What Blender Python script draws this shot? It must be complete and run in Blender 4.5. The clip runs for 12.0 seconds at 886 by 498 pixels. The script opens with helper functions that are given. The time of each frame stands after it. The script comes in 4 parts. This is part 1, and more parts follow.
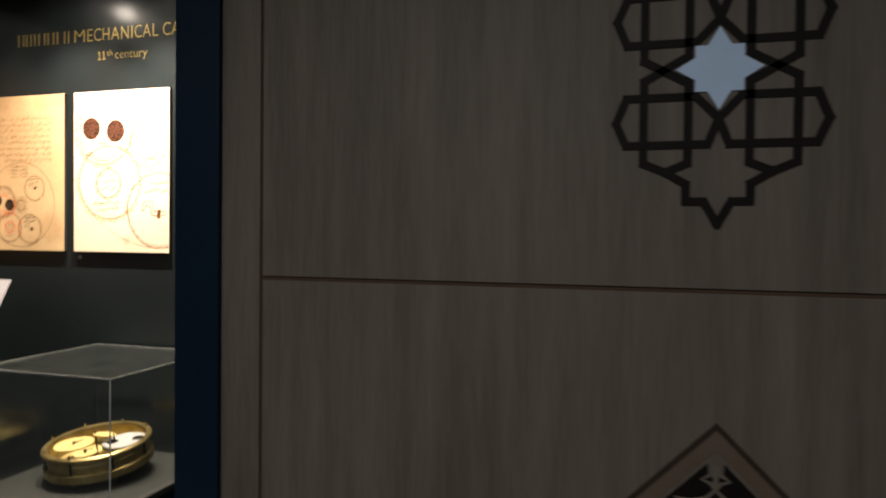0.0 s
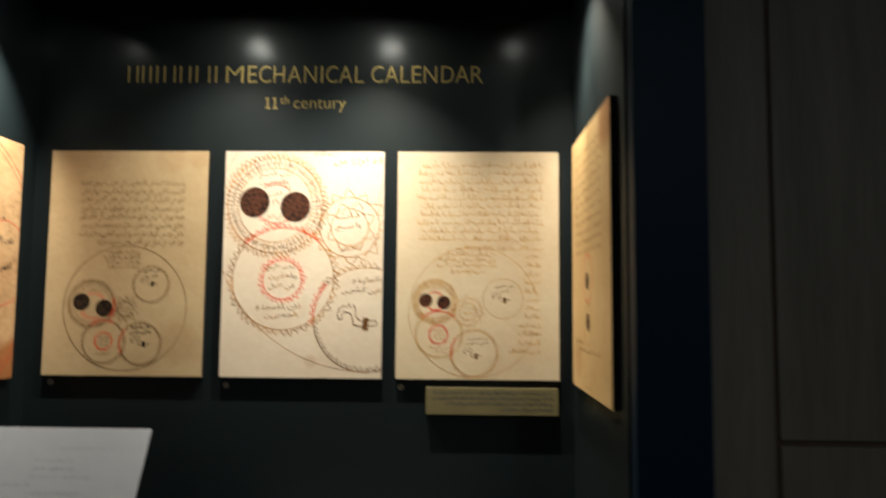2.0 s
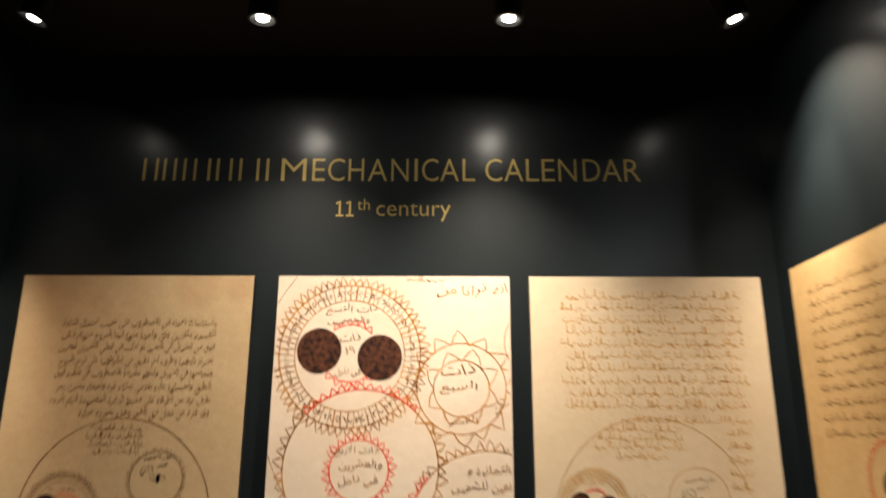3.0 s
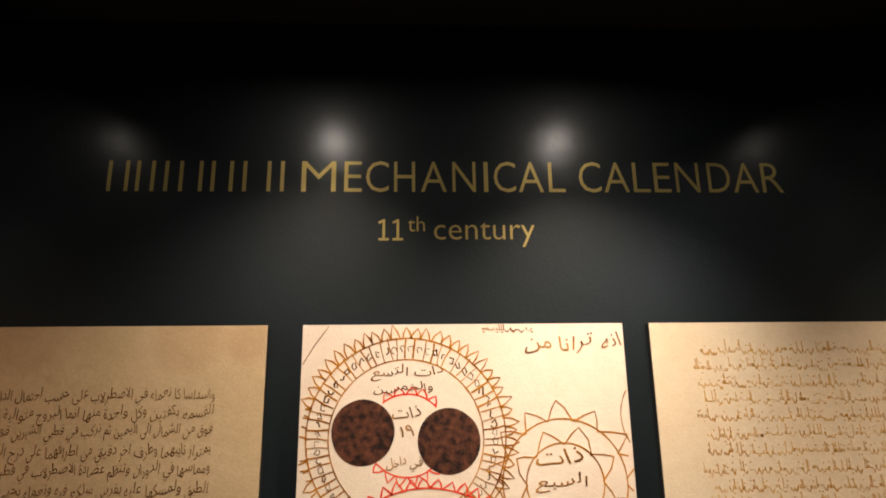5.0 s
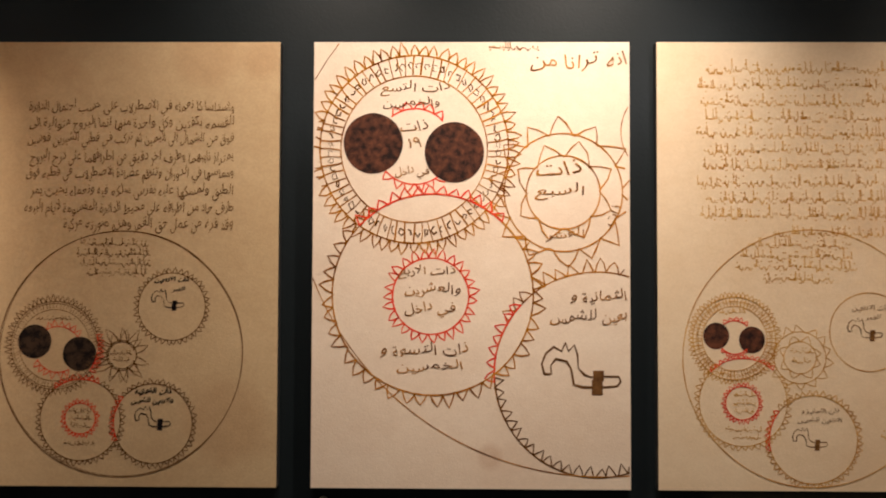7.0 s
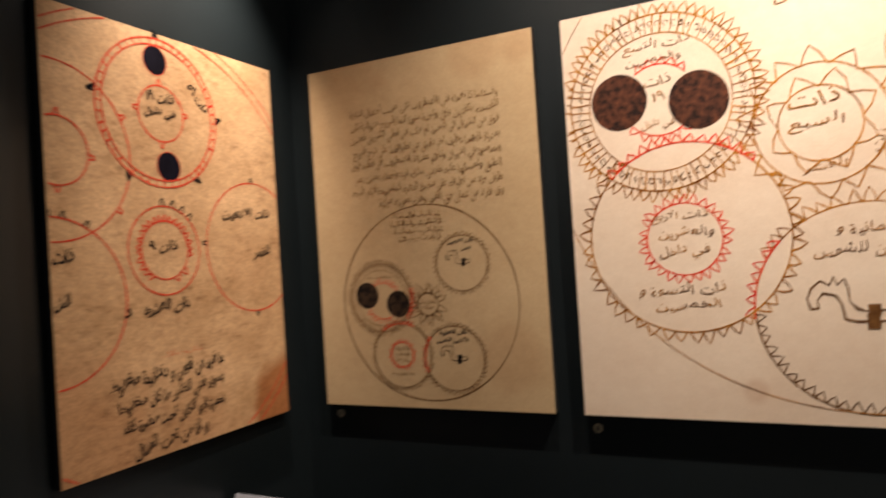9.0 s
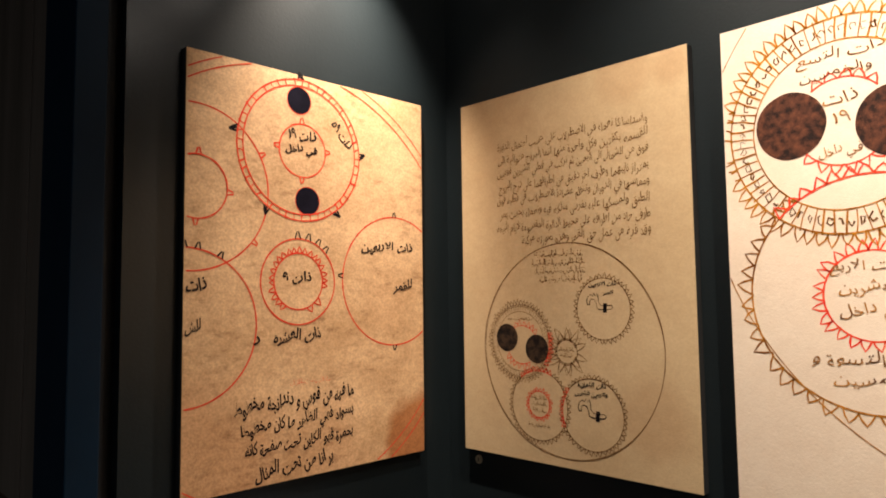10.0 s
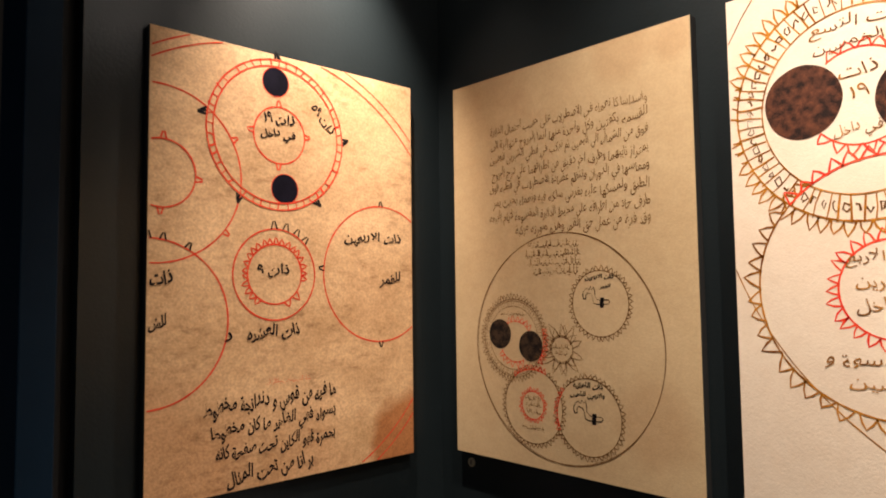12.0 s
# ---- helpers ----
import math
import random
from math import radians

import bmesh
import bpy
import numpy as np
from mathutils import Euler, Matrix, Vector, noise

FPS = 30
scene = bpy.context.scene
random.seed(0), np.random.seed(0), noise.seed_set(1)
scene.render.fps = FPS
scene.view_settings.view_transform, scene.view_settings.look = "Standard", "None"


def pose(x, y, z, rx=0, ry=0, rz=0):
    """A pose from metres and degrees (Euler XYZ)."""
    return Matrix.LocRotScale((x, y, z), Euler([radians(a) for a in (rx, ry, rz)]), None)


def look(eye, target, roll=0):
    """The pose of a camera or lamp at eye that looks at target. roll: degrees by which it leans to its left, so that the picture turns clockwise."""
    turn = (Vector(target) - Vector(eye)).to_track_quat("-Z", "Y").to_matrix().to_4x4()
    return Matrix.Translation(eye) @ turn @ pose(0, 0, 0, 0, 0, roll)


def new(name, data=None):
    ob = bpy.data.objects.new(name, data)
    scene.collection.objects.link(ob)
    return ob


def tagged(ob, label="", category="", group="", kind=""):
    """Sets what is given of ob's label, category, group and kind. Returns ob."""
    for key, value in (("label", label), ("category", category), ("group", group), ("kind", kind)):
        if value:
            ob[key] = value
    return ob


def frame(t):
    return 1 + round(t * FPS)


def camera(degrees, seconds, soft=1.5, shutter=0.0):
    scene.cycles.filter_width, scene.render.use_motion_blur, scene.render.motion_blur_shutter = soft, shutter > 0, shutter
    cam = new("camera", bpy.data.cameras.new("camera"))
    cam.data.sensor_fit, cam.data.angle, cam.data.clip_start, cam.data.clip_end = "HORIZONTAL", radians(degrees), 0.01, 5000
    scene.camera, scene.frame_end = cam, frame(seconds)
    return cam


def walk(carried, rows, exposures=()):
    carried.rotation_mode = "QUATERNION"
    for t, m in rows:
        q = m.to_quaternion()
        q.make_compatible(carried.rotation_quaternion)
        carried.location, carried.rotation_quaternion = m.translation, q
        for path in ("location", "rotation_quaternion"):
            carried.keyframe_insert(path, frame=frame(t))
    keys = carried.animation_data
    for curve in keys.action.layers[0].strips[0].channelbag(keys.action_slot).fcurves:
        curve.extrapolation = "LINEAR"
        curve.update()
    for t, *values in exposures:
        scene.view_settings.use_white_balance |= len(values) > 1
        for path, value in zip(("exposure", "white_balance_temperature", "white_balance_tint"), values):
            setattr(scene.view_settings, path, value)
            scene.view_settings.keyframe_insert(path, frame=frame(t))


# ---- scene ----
cam = camera(65.3, 12.0, soft=1.9, shutter=0.5)
PATH = [
    (0, (-0.191, 0.052, 1.438), (-0.755, 1.97, 1.4), 0.6),
    (0.3, (-0.498, 0.053, 1.475), (-0.899, 2.012, 1.427), -0.6),
    (0.5, (-0.669, 0.093, 1.461), (-1.009, 2.064, 1.422), -0.0),
    (0.7, (-0.857, 0.172, 1.435), (-1.216, 2.140, 1.441), -0.5),
    (0.8, (-0.97, 0.17, 1.447), (-1.343, 2.135, 1.483), -1.5),
    (1, (-1.15, 0.309, 1.466), (-1.582, 2.261, 1.535), -1.5),
    (1.1, (-1.25, 0.342, 1.465), (-1.649, 2.301, 1.456), -1.7),
    (1.3, (-1.391, 0.369, 1.477), (-1.726, 2.341, 1.444), -0.3),
    (1.5, (-1.543, 0.383, 1.481), (-1.833, 2.361, 1.47), 2.4),
    (1.7, (-1.696, 0.405, 1.505), (-1.861, 2.397, 1.576), 0.4),
    (1.8, (-1.757, 0.417, 1.52), (-1.887, 2.408, 1.653), -0.1),
    (2, (-1.899, 0.413, 1.582), (-1.947, 2.407, 1.74), 0.5),
    (2.2, (-2.014, 0.454, 1.625), (-2.067, 2.444, 1.822), -0.6),
    (2.5, (-2.145, 0.644, 1.642), (-2.226, 2.626, 1.893), -0.1),
    (2.7, (-2.198, 0.841, 1.626), (-2.318, 2.796, 2.032), 0.4),
    (3, (-2.274, 1.077, 1.721), (-2.281, 3.007, 2.242), 0.2),
    (3.3, (-2.363, 1.201, 1.774), (-2.368, 3.13, 2.301), -0.8),
    (3.5, (-2.417, 1.26, 1.795), (-2.382, 3.173, 2.379), -0.4),
    (3.7, (-2.451, 1.313, 1.804), (-2.371, 3.202, 2.457), -0.4),
    (5.3, (-2.467, 1.485, 1.879), (-2.379, 3.411, 2.413), -0.9),
    (5.5, (-2.465, 1.491, 1.854), (-2.383, 3.414, 2.397), -0.9),
    (6, (-2.442, 1.481, 1.793), (-2.378, 3.451, 2.135), -0.5),
    (6.2, (-2.422, 1.481, 1.724), (-2.383, 3.457, 2.033), -0.0),
    (6.5, (-2.437, 1.456, 1.723), (-2.366, 3.45, 1.852), -0.2),
    (6.7, (-2.43, 1.453, 1.703), (-2.387, 3.452, 1.767), 0.0),
    (8.3, (-2.398, 1.452, 1.684), (-2.852, 3.399, 1.741), -0.6),
    (8.5, (-2.383, 1.432, 1.642), (-2.96, 3.345, 1.729), -0.8),
    (8.6, (-2.352, 1.429, 1.655), (-3.016, 3.315, 1.715), -1.4),
    (8.7, (-2.336, 1.408, 1.658), (-3.067, 3.269, 1.706), -2.2),
    (8.8, (-2.331, 1.38, 1.647), (-3.101, 3.226, 1.694), -2.3),
    (9, (-2.306, 1.334, 1.645), (-3.182, 3.132, 1.672), -3.6),
    (9.2, (-2.271, 1.33, 1.656), (-3.301, 3.045, 1.664), -4.3),
    (9.3, (-2.267, 1.335, 1.641), (-3.374, 2.999, 1.684), -4.5),
    (9.5, (-2.246, 1.392, 1.635), (-3.505, 2.945, 1.708), -3.4),
    (9.8, (-2.209, 1.477, 1.652), (-3.597, 2.91, 1.788), -0.4),
    (10, (-2.197, 1.509, 1.655), (-3.62, 2.907, 1.798), -0.7),
    (10.5, (-2.184, 1.536, 1.658), (-3.647, 2.893, 1.796), -0.7),
    (11, (-2.183, 1.547, 1.658), (-3.652, 2.898, 1.789), -0.9),
    (11.5, (-2.19, 1.567, 1.658), (-3.658, 2.919, 1.791), -0.7),
    (12, (-2.214, 1.604, 1.655), (-3.677, 2.962, 1.78), -0.7),
]
EXPOSURES = [  # seconds, stops, kelvin, tint
    (0.0, 1.62, 6900, 8), (0.9, 1.42, 6900, 8), (1.2, 0.95, 6700, 2), (1.6, 0.14, 6250, -5), (2.3, 0.04, 6000, -4), (3.0, -0.28, 6500, 5), (3.7, -0.44, 6500, 7),
    (5.3, -0.54, 6500, 9), (6.7, -0.40, 6550, 12), (8.3, -0.45, 6750, 15), (8.8, -0.38, 6700, 14), (9.2, -0.12, 6600, 12), (9.5, 0.20, 6500, 9), (10.0, 0.20, 6500, 10), (12.0, 0.16, 6500, 11),
]
walk(cam, [(t, look(eye, target, roll)) for t, eye, target, roll in PATH], EXPOSURES)

# ---- plan, in metres ----
BACK_Y, LEFT_X, RIGHT_X = 2.558, -3.250, -1.546      # inner faces of the niche
FRONT_Y = 1.828                                      # face of the timber wall
NICHE_TOP, OPEN_TOP = 2.60, 2.46
ROOM_TOP = 2.95
LAMP_Y, LAMP_Z = 2.262, 2.508
LAMP_X = (-3.080, -2.632, -2.152, -1.712)

# ---- world and lights ----
world = bpy.data.worlds.new("world")
scene.world = world
world.use_nodes = True
world.node_tree.nodes["Background"].inputs[0].default_value = (0.5, 0.6, 0.8, 1)
world.node_tree.nodes["Background"].inputs[1].default_value = 0.01


def spot(where, target, watts, degrees=96.0, blend=1.0, colour=(1.0, 0.845, 0.70), radius=0.011):
    data = bpy.data.lights.new("spot_beam", "SPOT")
    data.energy, data.spot_size, data.spot_blend = watts, radians(degrees), blend
    data.color, data.shadow_soft_size = colour, radius
    new("spot_beam", data).matrix_world = look(where, target)


LAMP_AIM = ((-3.330, 2.27, 1.80), (-2.64, 2.36, 1.25), (-2.23, 2.36, 1.25), (-1.460, 2.27, 1.82))
LAMP_WATTS = (82.0, 52.0, 94.0, 48.0)
LAMP_SPREAD = (66.0, 106.0, 100.0, 94.0)
for lx, aim, watts, spread in zip(LAMP_X, LAMP_AIM, LAMP_WATTS, LAMP_SPREAD):
    at = Vector((lx, LAMP_Y, LAMP_Z))
    spot(at + (Vector(aim) - at).normalized() * 0.006, aim, watts, spread)
# the two side lamps throw a tighter core beam inside their spill
for lx, wall_x, watts in ((LAMP_X[0], LEFT_X, 34.0), (LAMP_X[3], RIGHT_X, 42.0)):
    at, aim = Vector((lx, LAMP_Y, LAMP_Z)), Vector((wall_x, 2.38, 2.04))
    spot(at + (aim - at).normalized() * 0.006, aim, watts, 44.0)

# assumed lamps behind the camera, out of view, added for the dim room light
UNSEEN_ROOM_LAMPS = ((-0.9, -0.9), (-3.4, -1.2), (1.5, -1.4))
for rx_, ry_ in UNSEEN_ROOM_LAMPS:
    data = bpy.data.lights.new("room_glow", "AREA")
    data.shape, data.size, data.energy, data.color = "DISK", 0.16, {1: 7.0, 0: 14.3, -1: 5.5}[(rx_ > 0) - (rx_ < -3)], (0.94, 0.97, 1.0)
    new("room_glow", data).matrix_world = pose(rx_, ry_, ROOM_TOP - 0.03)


# ---- materials ----
def material(name, colour, rough=0.6, metal=0.0, noise_scale=0.0, noise_amount=0.25, bump=0.0, bump_scale=200.0, spec=0.5, stretch=(1, 1, 1), second=None, span=(0.5, 0.95)):
    """A surface with variation at two scales, in object space, and a fine bump."""
    m = bpy.data.materials.new(name)
    m.use_nodes = True
    nt = m.node_tree
    p = nt.nodes["Principled BSDF"]
    p.inputs["Roughness"].default_value = rough
    p.inputs["Metallic"].default_value = metal
    p.inputs["Specular IOR Level"].default_value = spec
    p.inputs["Base Color"].default_value = (*colour, 1)
    tc = nt.nodes.new("ShaderNodeTexCoord")
    mp = nt.nodes.new("ShaderNodeMapping")
    mp.inputs["Scale"].default_value = stretch
    nt.links.new(tc.outputs["Object"], mp.inputs["Vector"])
    if noise_scale:
        other = second or tuple(c * (1 - noise_amount) for c in colour)
        n1, n2 = nt.nodes.new("ShaderNodeTexNoise"), nt.nodes.new("ShaderNodeTexNoise")
        n1.inputs["Scale"].default_value, n1.inputs["Detail"].default_value = noise_scale, 6
        n2.inputs["Scale"].default_value, n2.inputs["Detail"].default_value = noise_scale * 9, 4
        for n in (n1, n2):
            nt.links.new(mp.outputs[0], n.inputs["Vector"])
        add = nt.nodes.new("ShaderNodeMath")
        add.operation = "MULTIPLY_ADD"
        add.inputs[1].default_value = 0.45
        nt.links.new(n2.outputs["Fac"], add.inputs[0])
        nt.links.new(n1.outputs["Fac"], add.inputs[2])
        ramp = nt.nodes.new("ShaderNodeMapRange")
        ramp.inputs["From Min"].default_value, ramp.inputs["From Max"].default_value = span
        nt.links.new(add.outputs[0], ramp.inputs["Value"])
        mix = nt.nodes.new("ShaderNodeMix")
        mix.data_type = "RGBA"
        mix.inputs["A"].default_value, mix.inputs["B"].default_value = (*colour, 1), (*other, 1)
        nt.links.new(ramp.outputs[0], mix.inputs["Factor"])
        nt.links.new(mix.outputs["Result"], p.inputs["Base Color"])
    if bump:
        nb = nt.nodes.new("ShaderNodeTexNoise")
        nb.inputs["Scale"].default_value, nb.inputs["Detail"].default_value = bump_scale, 3
        nt.links.new(tc.outputs["Object"], nb.inputs["Vector"])
        b = nt.nodes.new("ShaderNodeBump")
        b.inputs["Strength"].default_value, b.inputs["Distance"].default_value = bump, 0.002
        nt.links.new(nb.outputs["Fac"], b.inputs["Height"])
        nt.links.new(b.outputs[0], p.inputs["Normal"])
    return m


def paper(name, light, dark, spots=(), grain=1.0, cloud=5.0, stretch=(1, 1, 1.3), streaks=0.0):
    """Aged printed paper on canvas: cloudy toning, fibres, and stains (u, v, radius, strength) of their own shape, some
    with light falloff mixed in.
    """
    m = material(name, light, 0.62, noise_scale=cloud, second=dark, bump=0.16, bump_scale=420, spec=0.25, stretch=stretch)
    nt = m.node_tree
    p = nt.nodes["Principled BSDF"]
    tc = next(n for n in nt.nodes if n.type == "TEX_COORD")
    last = p.inputs["Base Color"].links[0].from_socket
    fib = nt.nodes.new("ShaderNodeTexNoise")
    fib.inputs["Scale"].default_value, fib.inputs["Detail"].default_value = 260, 5
    nt.links.new(tc.outputs["Object"], fib.inputs["Vector"])
    rg = nt.nodes.new("ShaderNodeMapRange")
    rg.inputs["From Min"].default_value, rg.inputs["From Max"].default_value = 0.3, 0.7
    rg.inputs["To Min"].default_value, rg.inputs["To Max"].default_value = 1 - 0.09 * grain, 1.0
    nt.links.new(fib.outputs["Fac"], rg.inputs["Value"])
    mul = nt.nodes.new("ShaderNodeVectorMath")
    mul.operation = "SCALE"
    nt.links.new(last, mul.inputs[0])
    nt.links.new(rg.outputs[0], mul.inputs["Scale"])
    last = mul.outputs[0]
    wob = nt.nodes.new("ShaderNodeTexNoise")
    wob.inputs["Scale"].default_value, wob.inputs["Detail"].default_value = 9, 5
    nt.links.new(tc.outputs["Object"], wob.inputs["Vector"])
    if streaks:
        # faint dark smudges that run along the lines of an older writing, in clusters
        smear, patchy = nt.nodes.new("ShaderNodeTexNoise"), nt.nodes.new("ShaderNodeTexNoise")
        squash = nt.nodes.new("ShaderNodeMapping")
        squash.inputs["Scale"].default_value = (30, 1, 74)
        nt.links.new(tc.outputs["Object"], squash.inputs["Vector"])
        nt.links.new(squash.outputs[0], smear.inputs["Vector"])
        smear.inputs["Scale"].default_value, smear.inputs["Detail"].default_value = 1.0, 7
        smear.inputs["Roughness"].default_value = 0.65
        patchy.inputs["Scale"].default_value, patchy.inputs["Detail"].default_value = 11, 4
        nt.links.new(tc.outputs["Object"], patchy.inputs["Vector"])
        both = nt.nodes.new("ShaderNodeMath")
        both.operation = "MULTIPLY"
        for n, socket, low, high in ((smear, 0, 0.50, 0.68), (patchy, 1, 0.44, 0.60)):
            g = nt.nodes.new("ShaderNodeMapRange")
            g.inputs["From Min"].default_value, g.inputs["From Max"].default_value = low, high
            nt.links.new(n.outputs["Fac"], g.inputs["Value"])
            nt.links.new(g.outputs[0], both.inputs[socket])
        soft = nt.nodes.new("ShaderNodeMath")
        soft.operation = "MULTIPLY"
        soft.inputs[1].default_value = streaks
        nt.links.new(both.outputs[0], soft.inputs[0])
        mix = nt.nodes.new("ShaderNodeMix")
        mix.data_type, mix.blend_type = "RGBA", "MULTIPLY"
        mix.inputs["B"].default_value = (0.44, 0.35, 0.29, 1)
        nt.links.new(soft.outputs[0], mix.inputs["Factor"])
        nt.links.new(last, mix.inputs["A"])
        last = mix.outputs["Result"]
    for u, v, r, strength in spots:
        d = nt.nodes.new("ShaderNodeVectorMath")
        d.operation = "DISTANCE"
        d.inputs[1].default_value = (u, -0.018, v)
        nt.links.new(tc.outputs["Object"], d.inputs[0])
        shift = nt.nodes.new("ShaderNodeMath")
        shift.operation = "MULTIPLY_ADD"
        shift.inputs[1].default_value = r * 0.9
        nt.links.new(wob.outputs["Fac"], shift.inputs[0])
        nt.links.new(d.outputs["Value"], shift.inputs[2])
        f = nt.nodes.new("ShaderNodeMapRange")
        blur = 0.10 if strength >= 1 else 0.26
        f.inputs["From Min"].default_value, f.inputs["From Max"].default_value = r * (1.36 + blur), r * (1.36 - blur)
        f.inputs["To Max"].default_value = strength
        nt.links.new(shift.outputs[0], f.inputs["Value"])
        mix = nt.nodes.new("ShaderNodeMix")
        mix.data_type, mix.blend_type = "RGBA", "MULTIPLY"
        mix.inputs["B"].default_value = (0.62, 0.40, 0.27, 1)
        nt.links.new(f.outputs[0], mix.inputs["Factor"])
        nt.links.new(last, mix.inputs["A"])
        last = mix.outputs["Result"]
    nt.links.new(last, p.inputs["Base Color"])
    return m


WALL_PAINT = material("satin_black_green_paint", (0.0064, 0.0106, 0.0126), 0.29, noise_scale=1.6, noise_amount=0.25, bump=0.13, bump_scale=230, spec=0.45)
coated = WALL_PAINT.node_tree.nodes["Principled BSDF"]
coated.inputs["Roughness"].default_value, coated.inputs["Specular IOR Level"].default_value = 0.52, 0.22
coated.inputs["Coat Weight"].default_value, coated.inputs["Coat Roughness"].default_value = 0.45, 0.235
nt = WALL_PAINT.node_tree
nt.links.new(coated.inputs["Normal"].links[0].from_socket, coated.inputs["Coat Normal"])
NAVY_PAINT = material("dark_navy_lacquer", (0.005, 0.0175, 0.037), 0.5, noise_scale=2.0, noise_amount=0.3, bump=0.05, bump_scale=160, spec=0.12)
BLACK_GAP = material("black_channel", (0.004, 0.004, 0.005), 0.7, noise_scale=6)
CEILING_BLACK = material("matt_black_ceiling", (0.008, 0.008, 0.009), 0.8, noise_scale=3, bump=0.1)
WOOD = material("ash_veneer", (0.174, 0.141, 0.116), 0.6, noise_scale=3.0, second=(0.103, 0.083, 0.066), bump=0.12, bump_scale=140, spec=0.3, stretch=(4.2, 4.2, 0.30))
STRAP = material("dark_walnut_inlay", (0.009, 0.006, 0.0055), 0.6, noise_scale=20, noise_amount=0.4, bump=0.1, spec=0.15)
BAND = material("reddish_veneer", (0.132, 0.096, 0.074), 0.6, noise_scale=6, second=(0.115, 0.082, 0.055), bump=0.1, spec=0.25)
JOINT_DARK = material("dark_brown_border", (0.040, 0.028, 0.020), 0.6, noise_scale=14, bump=0.1, spec=0.2)
JOINT = material("brown_joint", (0.085, 0.050, 0.034), 0.7, noise_scale=12, bump=0.1, spec=0.2)
STAR_WHITE = material("pale_vinyl", (0.56, 0.72, 0.98), 0.5, noise_scale=15, noise_amount=0.06)
ROOM_WALL = material("dim_room_paint", (0.22, 0.21, 0.20), 0.8, noise_scale=1.5, bump=0.1)
FLOOR = material("dark_vinyl_floor", (0.06, 0.055, 0.05), 0.45, noise_scale=2.5, bump=0.08)
BOARD_EDGE = material("black_board_edge", (0.012, 0.012, 0.012), 0.6, noise_scale=8)
INK_BLACK = material("black_ink", (0.012, 0.009, 0.010), 0.7, noise_scale=60, noise_amount=0.4, spec=0.06)
INK_BROWN = material("brown_ink", (0.150, 0.046, 0.006), 0.8, noise_scale=20, second=(0.48, 0.195, 0.024), spec=0.02, span=(0.56, 0.82))
INK_OCHRE = material("ochre_brown_ink", (0.40, 0.175, 0.030), 0.8, noise_scale=26, second=(0.10, 0.036, 0.010), spec=0.02, span=(0.64, 0.84))
INK_SEPIA = material("sepia_ink", (0.100, 0.042, 0.013), 0.8, noise_scale=35, second=(0.19, 0.100, 0.038), spec=0.02)
INK_PALE = material("pale_brown_ink", (0.400, 0.175, 0.030), 0.8, noise_scale=24, second=(0.56, 0.310, 0.085), spec=0.02, span=(0.58, 0.86))
INK_DEEP = material("deep_brown_ink", (0.060, 0.026, 0.011), 0.8, noise_scale=45, second=(0.19, 0.090, 0.03), spec=0.02)
INK_RED = material("red_ink", (0.70, 0.020, 0.016), 0.75, noise_scale=40, second=(0.72, 0.090, 0.035), spec=0.04)
INK_RUST = material("vermilion_ink", (0.60, 0.030, 0.018), 0.75, noise_scale=40, second=(0.62, 0.085, 0.04), spec=0.04)
DISC_BROWN = material("brown_wash_disc", (0.120, 0.042, 0.022), 0.75, noise_scale=95, second=(0.016, 0.009, 0.008), bump=0.1, spec=0.10, span=(0.52, 0.88))
DISC_DARK = material("dark_wash_disc", (0.050, 0.030, 0.018), 0.7, noise_scale=70, second=(0.008, 0.006, 0.006), spec=0.12, span=(0.60, 0.82))
DISC_BLUE = material("blue_black_disc", (0.009, 0.008, 0.015), 0.85, noise_scale=40, noise_amount=0.5, spec=0.03)
GOLD = material("gold_vinyl", (0.42, 0.315, 0.105), 0.48, metal=0.72, noise_scale=12, noise_amount=0.15)
PLACARD = material("olive_gold_placard", (0.215, 0.178, 0.088), 0.45, metal=0.2, noise_scale=14, noise_amount=0.15)
# gold dulled to grey: panel shadow put into the colour of three discs
DISC_SHADED = material("shade_dulled_disc", (0.30, 0.27, 0.19), 0.5, noise_scale=40, noise_amount=0.2)
DOT_GREY = material("grey_raised_dots", (0.15, 0.155, 0.18), 0.5, noise_scale=30)
GREY_INK = material("grey_print", (0.09, 0.085, 0.07), 0.6, noise_scale=30)
BRASS = material("polished_brass", (0.42, 0.34, 0.155), 0.36, metal=0.9, noise_scale=18, second=(0.22, 0.165, 0.07), bump=0.06)
BRASS_DULL = material("brushed_gilt_dial", (0.72, 0.57, 0.23), 0.55, metal=0.3, noise_scale=22, noise_amount=0.18)
IVORY = material("silvered_white_dial", (0.46, 0.47, 0.47), 0.5, noise_scale=30, noise_amount=0.25, spec=0.25)
STEEL = material("dark_steel", (0.05, 0.045, 0.04), 0.35, metal=0.9, noise_scale=20)
PLINTH = material("grey_plinth_paint", (0.0110, 0.0140, 0.0128), 0.6, noise_scale=5, noise_amount=0.2, bump=0.08)
SIGN_WHITE = material("white_tactile_board", (0.29, 0.295, 0.33), 0.40, noise_scale=3, noise_amount=0.12, bump=0.04)
# paler copy of the acrylic edge, light on the front corners put into colour
ACRYLIC_CORNER = material("lit_acrylic_corner", (0.42, 0.45, 0.43), 0.25, noise_scale=40, noise_amount=0.3, spec=0.7)
ACRYLIC_EDGE = material("polished_acrylic_edge", (0.17, 0.19, 0.19), 0.28, noise_scale=40, noise_amount=0.6, spec=0.7)
CAN_BLACK = material("black_lamp_can", (0.012, 0.012, 0.013), 0.45, noise_scale=10)

